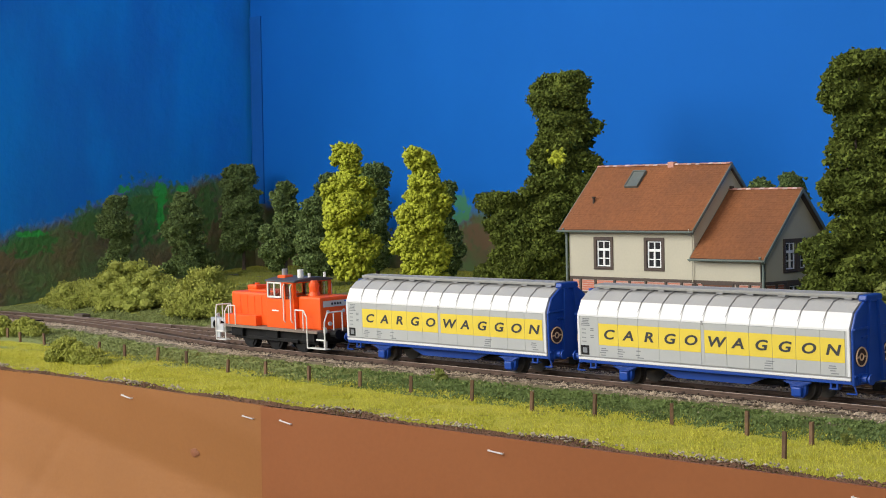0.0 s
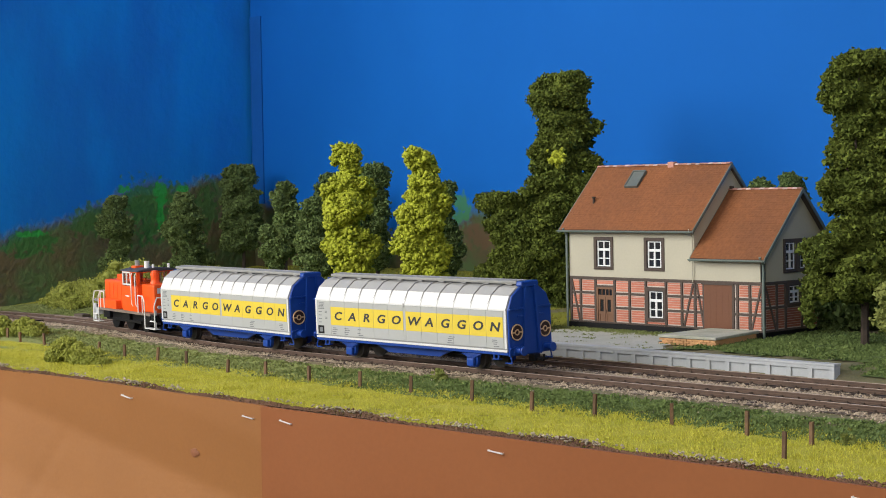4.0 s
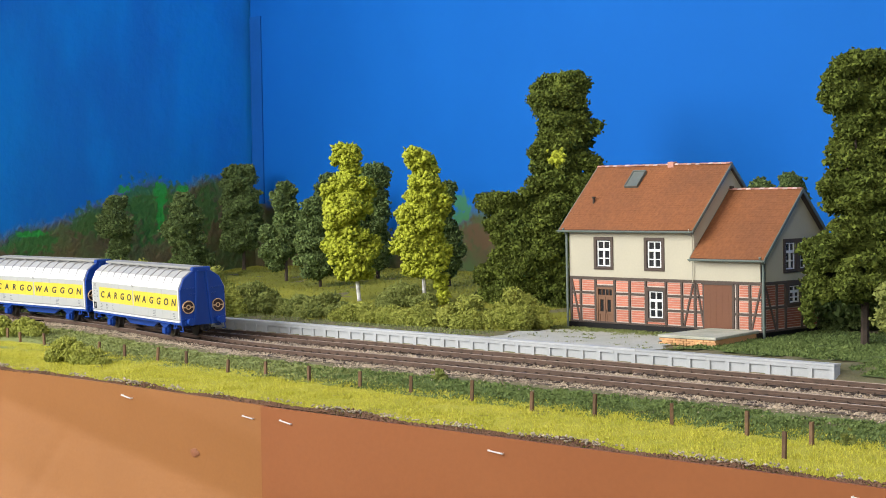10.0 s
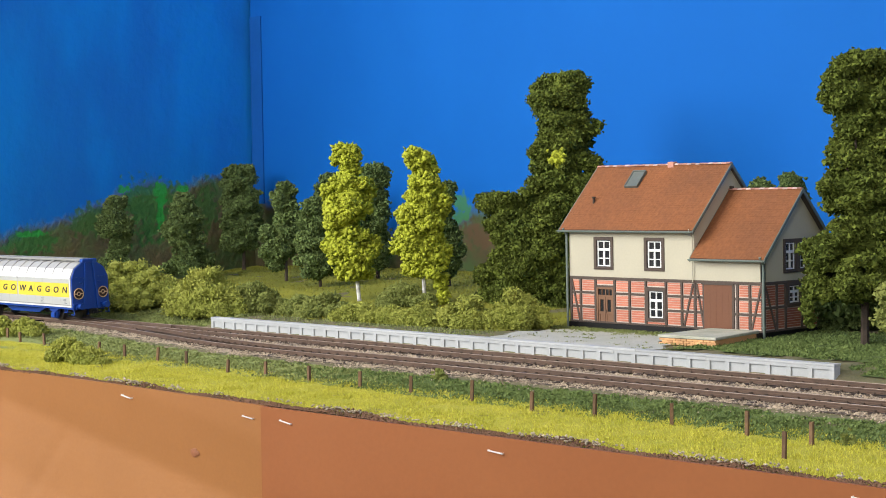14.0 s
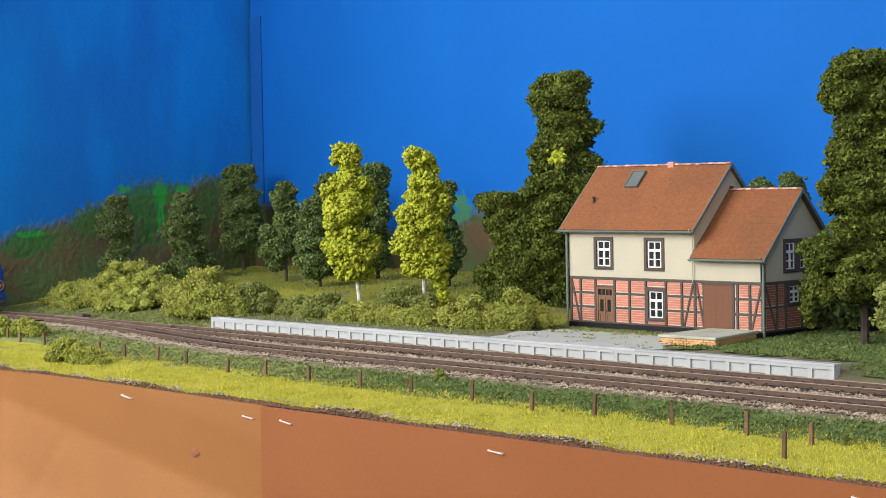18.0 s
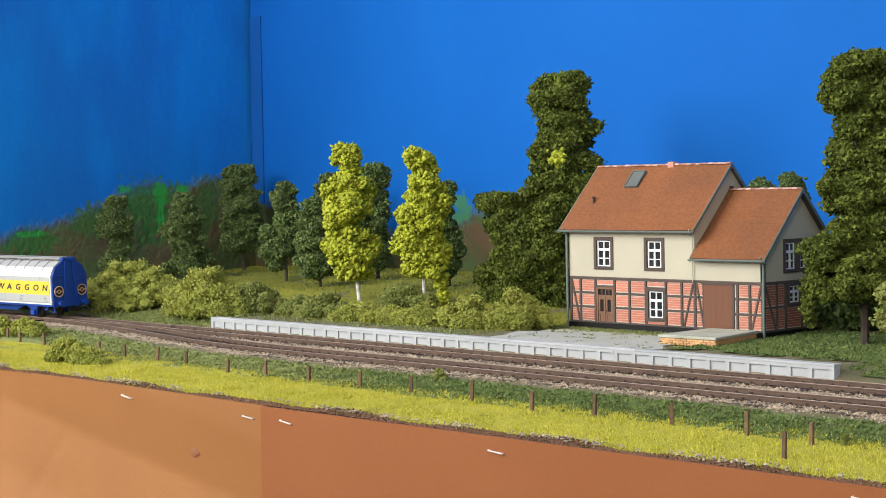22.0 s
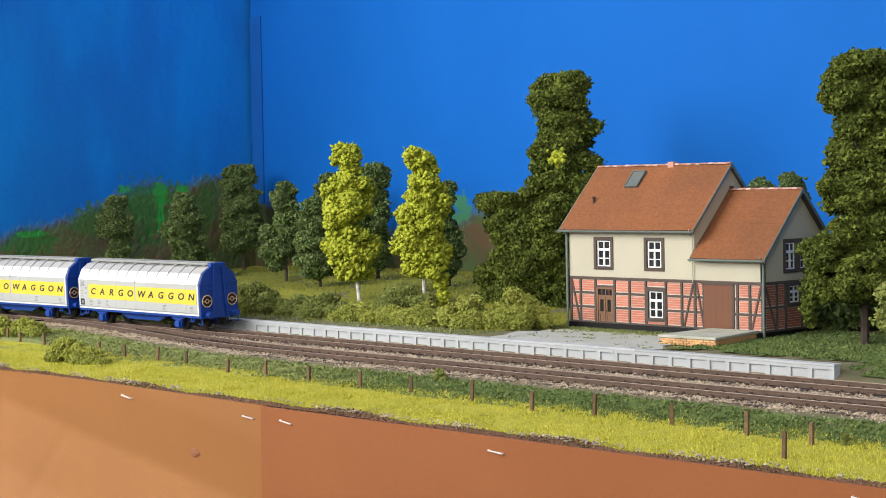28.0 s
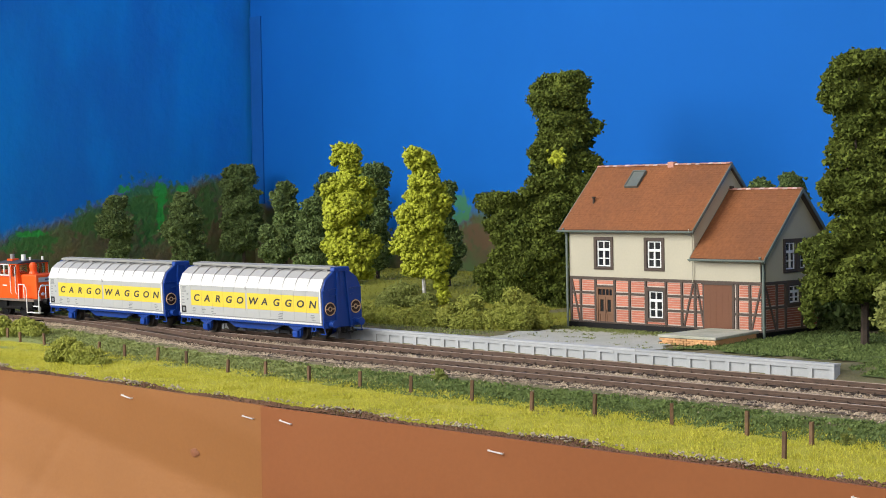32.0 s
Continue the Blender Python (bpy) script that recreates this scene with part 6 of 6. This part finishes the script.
bush(-1022, 552, 26, 14, 12, LEAF_BUSH, "yellow-green bush beside the track", 316, group="bushes in front of the track")
bush(-588, 549, 9, 6, 5.5, LEAF_MID, "tiny green tuft beside the ballast", 331, 0.6, 6, group="bushes in front of the track")
bush(-331, 508, 4, 4, 6.5, LEAF_MID, "small green tuft by the fence", 332, 0.55, 4, group="bushes in front of the track")


def blades(name, n, area, height, width, material, label, seed):
    """Upright blades of static grass."""
    r = np.random.default_rng(seed)
    x, y, ok = area(r, n)
    x, y = x[ok], y[ok]
    z = ground_height(x, y)
    n = len(x)
    a = r.random(n) * 6.28
    hh = height * (0.5 + 0.8 * r.random(n)) * (0.75 + 0.9 * np.abs(wobble(x, y, 11, seed * 0.7)))
    dx, dy = np.cos(a) * width, np.sin(a) * width
    lx, ly = r.normal(size=n) * hh * 0.45, r.normal(size=n) * hh * 0.45
    V = np.stack([np.stack([x - dx, y - dy, z - 0.2], -1), np.stack([x + dx, y + dy, z - 0.2], -1), np.stack([x + lx, y + ly, z + hh], -1)], 1).reshape(-1, 3)
    return tagged(raw(name, V, np.arange(n * 3).reshape(-1, 3), material), label, "grass", kind="stuff")


def front_area(r, n):
    x = r.uniform(-1120, -240, n)
    y = r.uniform(453, 530, n)
    return x, y, (y - (front_y(x) - Y_A) * np.clip((y - 470) / 60, 0, 1) + wobble(x, y, 25, 4.0) * 12 + r.normal(size=n) * 5) < 519


def turf_area(r, n):
    x = r.uniform(-1180, -240, n)
    y = r.uniform(505, 625, n)
    q = y - (front_y(x) - Y_A)
    return x, y, (q < 554 + 5 * wobble(x, y, 10, 2.2)) & (q > 514 + wobble(x, y, 25, 4.0) * -12 + r.normal(size=n) * 6)


def near_turf(r, n):
    x, y, ok = turf_area(r, n)
    return x, y, ok & (x + r.normal(size=n) * 35 + wobble(x, y, 20, 6.0) * 60 >= -640)


def far_turf(r, n):
    x, y, ok = turf_area(r, n)
    return x, y, ok & (x + r.normal(size=n) * 35 + wobble(x, y, 20, 6.0) * 60 < -640)


def bank_area(r, n):
    x = r.uniform(-1235, -915, n)
    y = r.uniform(654, 692, n)
    return x, y, (y + wobble(x, y, 18, 3.0) * 6) > 656


def verge_area(r, n):
    x = r.uniform(-915, -690, n)
    y = r.uniform(656, 702, n)
    return x, y, (wobble(x, y, 9, 3.3) * 0.5 + (y - 672) / 40 + r.normal(size=n) * 0.3) > 0.1


def hill_area(r, n):
    x = r.uniform(-1240, -690, n)
    y = r.uniform(675, 930, n)
    return x, y, (y + wobble(x, y, 30, 7.0) * 10) > 690


def house_area(r, n):
    x = r.uniform(-556, -240, n)
    y = r.uniform(660, 800, n)
    return x, y, ((y + wobble(x, y, 18, 5.0) * 8) > np.where(x < -432, 686, 664)) & (x > -548)


blades("static_grass", 170000, front_area, 1.25, 0.22, GRASS, "bright yellow-green static grass fibres", 41)
blades("hill_grass", 22000, hill_area, 2.0, 0.3, HILLGRASS, "olive-green grass fibres on the hill", 42)
blades("turf_fibres", 130000, far_turf, 1.15, 0.5, TURF, "tufts of olive-green turf", 43)
blades("turf_fibres", 130000, near_turf, 1.15, 0.5, TURF_DEEP, "tufts of deep green turf", 47)
blades("bank_turf_fibres", 30000, bank_area, 1.4, 0.6, TURF, "tufts of green turf at the foot of the hill", 45)
blades("verge_fibres", 6000, verge_area, 0.9, 0.5, TURF, "mossy green tufts behind the platform", 46)
blades("house_turf_fibres", 50000, house_area, 1.6, 0.7, TURF_DEEP, "tufts of dark green turf beside the house", 44)


def clumps(name, n, area, size, material, label, seed):
    """Torn foam turf, strewn in patches."""
    r = np.random.default_rng(seed)
    x, y, ok = area(r, n)
    ok = ok & (wobble(x, y, 7, seed * 0.3) + 0.5 * wobble(x, y, 2.6, seed * 0.9) > -0.12)
    x, y = x[ok], y[ok]
    c = np.stack([x, y, ground_height(x, y) + 0.3 + 0.4 * r.random(len(x)) + 1.0 * np.clip(wobble(x, y, 7, seed * 0.3), 0, 1)], -1)
    return tagged(raw(name, *nuggets(r, c, size, 0.6, True), material), label, "turf", kind="stuff")


clumps("turf_clumps", 60000, far_turf, 0.6, TURF, "olive-green foam turf beside the ballast", 51)
clumps("turf_clumps", 60000, near_turf, 0.6, TURF_DEEP, "deep green foam turf beside the ballast", 54)
clumps("bank_turf_clumps", 14000, bank_area, 0.65, TURF, "green foam turf at the foot of the hill", 52)
clumps("house_turf_clumps", 26000, house_area, 0.8, TURF_DEEP, "dark green foam turf beside the house", 53)
# weeds at the seams of the forecourt and along the house
r = np.random.default_rng(61)
n = 7000
x, y = r.uniform(-700, -545, n), np.where(r.random(n) < 0.5, 743 + r.normal(size=n) * 4.5, r.uniform(656, 745, n))
ok = ((y > 730) & (y < 751)) | (wobble(x, y, 9, 3.3) > 0.27)
x, y = x[ok], y[ok]
bl = np.stack([x, y, ground_height(x, y) + 0.9, np.full_like(x, 0.8), np.full_like(x, 0.8), np.full_like(x, 0.4)], -1)
v, f = flakes(r, bl, len(x) * 2, 0.38)
tagged(raw("weeds", v, f, TURF), "green weeds in the forecourt gravel", "weeds", kind="stuff")

# ---- fence posts ----
for i, (x, y) in enumerate(((-1000, 545), (-965.5, 535.1), (-933.1, 534), (-890, 527), (-850.7, 522.3), (-820.5, 520.9), (-783.3, 518.4), (-756.1, 518.8), (-704.4, 508.9), (-677.9, 513.3), (-640.5, 511.6), (-601.1, 510.8),
                           (-565.9, 511.4), (-523.8, 509.4), (-481.7, 503.4), (-451.3, 508.6), (-410.1, 507.2), (-372.3, 504.5), (-334.3, 473.9), (-341.3, 500.7))):
    r = np.random.default_rng(400 + i)
    bm = bmesh.new()
    hh = float(np.interp(x, [-1000, -700, -500], [7.0, 7.6, 9.2])) + r.normal() * 0.5 + (1.0 if i == 18 else 0)
    box(bm, -0.72, 0.72, -0.7, 0.7, -2, hh, 0.2)
    for v_ in bm.verts:
        if v_.co.z > hh - 0.5:
            v_.co.z += 0.3 * v_.co.x * r.normal()
    ob = part("fence_post", bm, POST, at=pose(x * MM, y * MM, float(ground_height(np.array(x), np.array(y))) * MM, r.normal() * 2, r.normal() * 2.5, r.random() * 40))
    tagged(ob, "short weathered brown wooden fence post in the grass", "fence post", "fence posts along the track")


def motions():
    out = [(0.0, -48.7), (0.5, -25.2), (1.0, -1.1), (2.0, 46.8), (3.0, 94.6), (3.5, 118.0), (5.5, 212.5), (6.0, 236.5), (7.0, 284.6), (8.0, 331.6), (9.0, 378.3), (10.0, 427.0), (11.0, 474.5),
           (12.0, 519.0), (13.0, 567.3), (14.0, 615.5), (14.5, 639.0), (15.5, 685.5), (16.0, 708.0), (16.5, 728.5), (17.0, 743.5), (17.5, 754.8), (18.0, 760.0)]
    back = [(18.5, 707.5), (19.0, 695.5), (19.5, 680.0), (20.0, 665.2), (21.0, 634.3), (22.0, 603.0), (23.0, 572.2), (24.0, 541.2), (25.0, 510.2), (26.0, 479.5), (27.0, 448.9), (28.0, 417.8), (29.0, 386.5), (30.0, 355.7), (31.0, 325.0), (32.0, 294.0)]
    for ob, lead, half, lean in ((wagons[1], 0.0, 46.0, 1.92), (wagons[0], 164.4, 46.0, 1.92), (loco, 164.4 + 143.0, 22.0, 1.2)):
        rows = []
        for line, table in ((LINE_A, out), (LINE_B, back)):
            fine = np.arange(table[0][0], table[-1][0] + 0.01, 0.5)
            for t, s in zip(fine, np.interp(fine, [r[0] for r in table], [r[1] for r in table])):
                (ax, ay), (bx, by) = on(line, s + lead - half), on(line, s + lead + half)
                turn = math.degrees(math.atan2(ay - by, ax - bx))
                rows.append((float(t), pose((ax + bx) / 2 * MM, (ay + by) / 2 * MM, RAIL * MM, lean, 0, turn)))
        walk(ob, rows)
        # wheels roll by the way gone
        for wheel, x, radius in rolling[ob.name]:
            spin = []
            for t in np.arange(0.0, 32.01, 0.1):
                far = np.interp(t, [r[0] for r in out], [r[1] for r in out]) if t <= 18.2 else 52.0 + np.interp(t, [r[0] for r in back], [r[1] for r in back])
                spin.append((float(t), pose(x * MM, 0, radius * MM, 0, -math.degrees(far / radius), 0)))
            walk(wheel, spin)


motions()
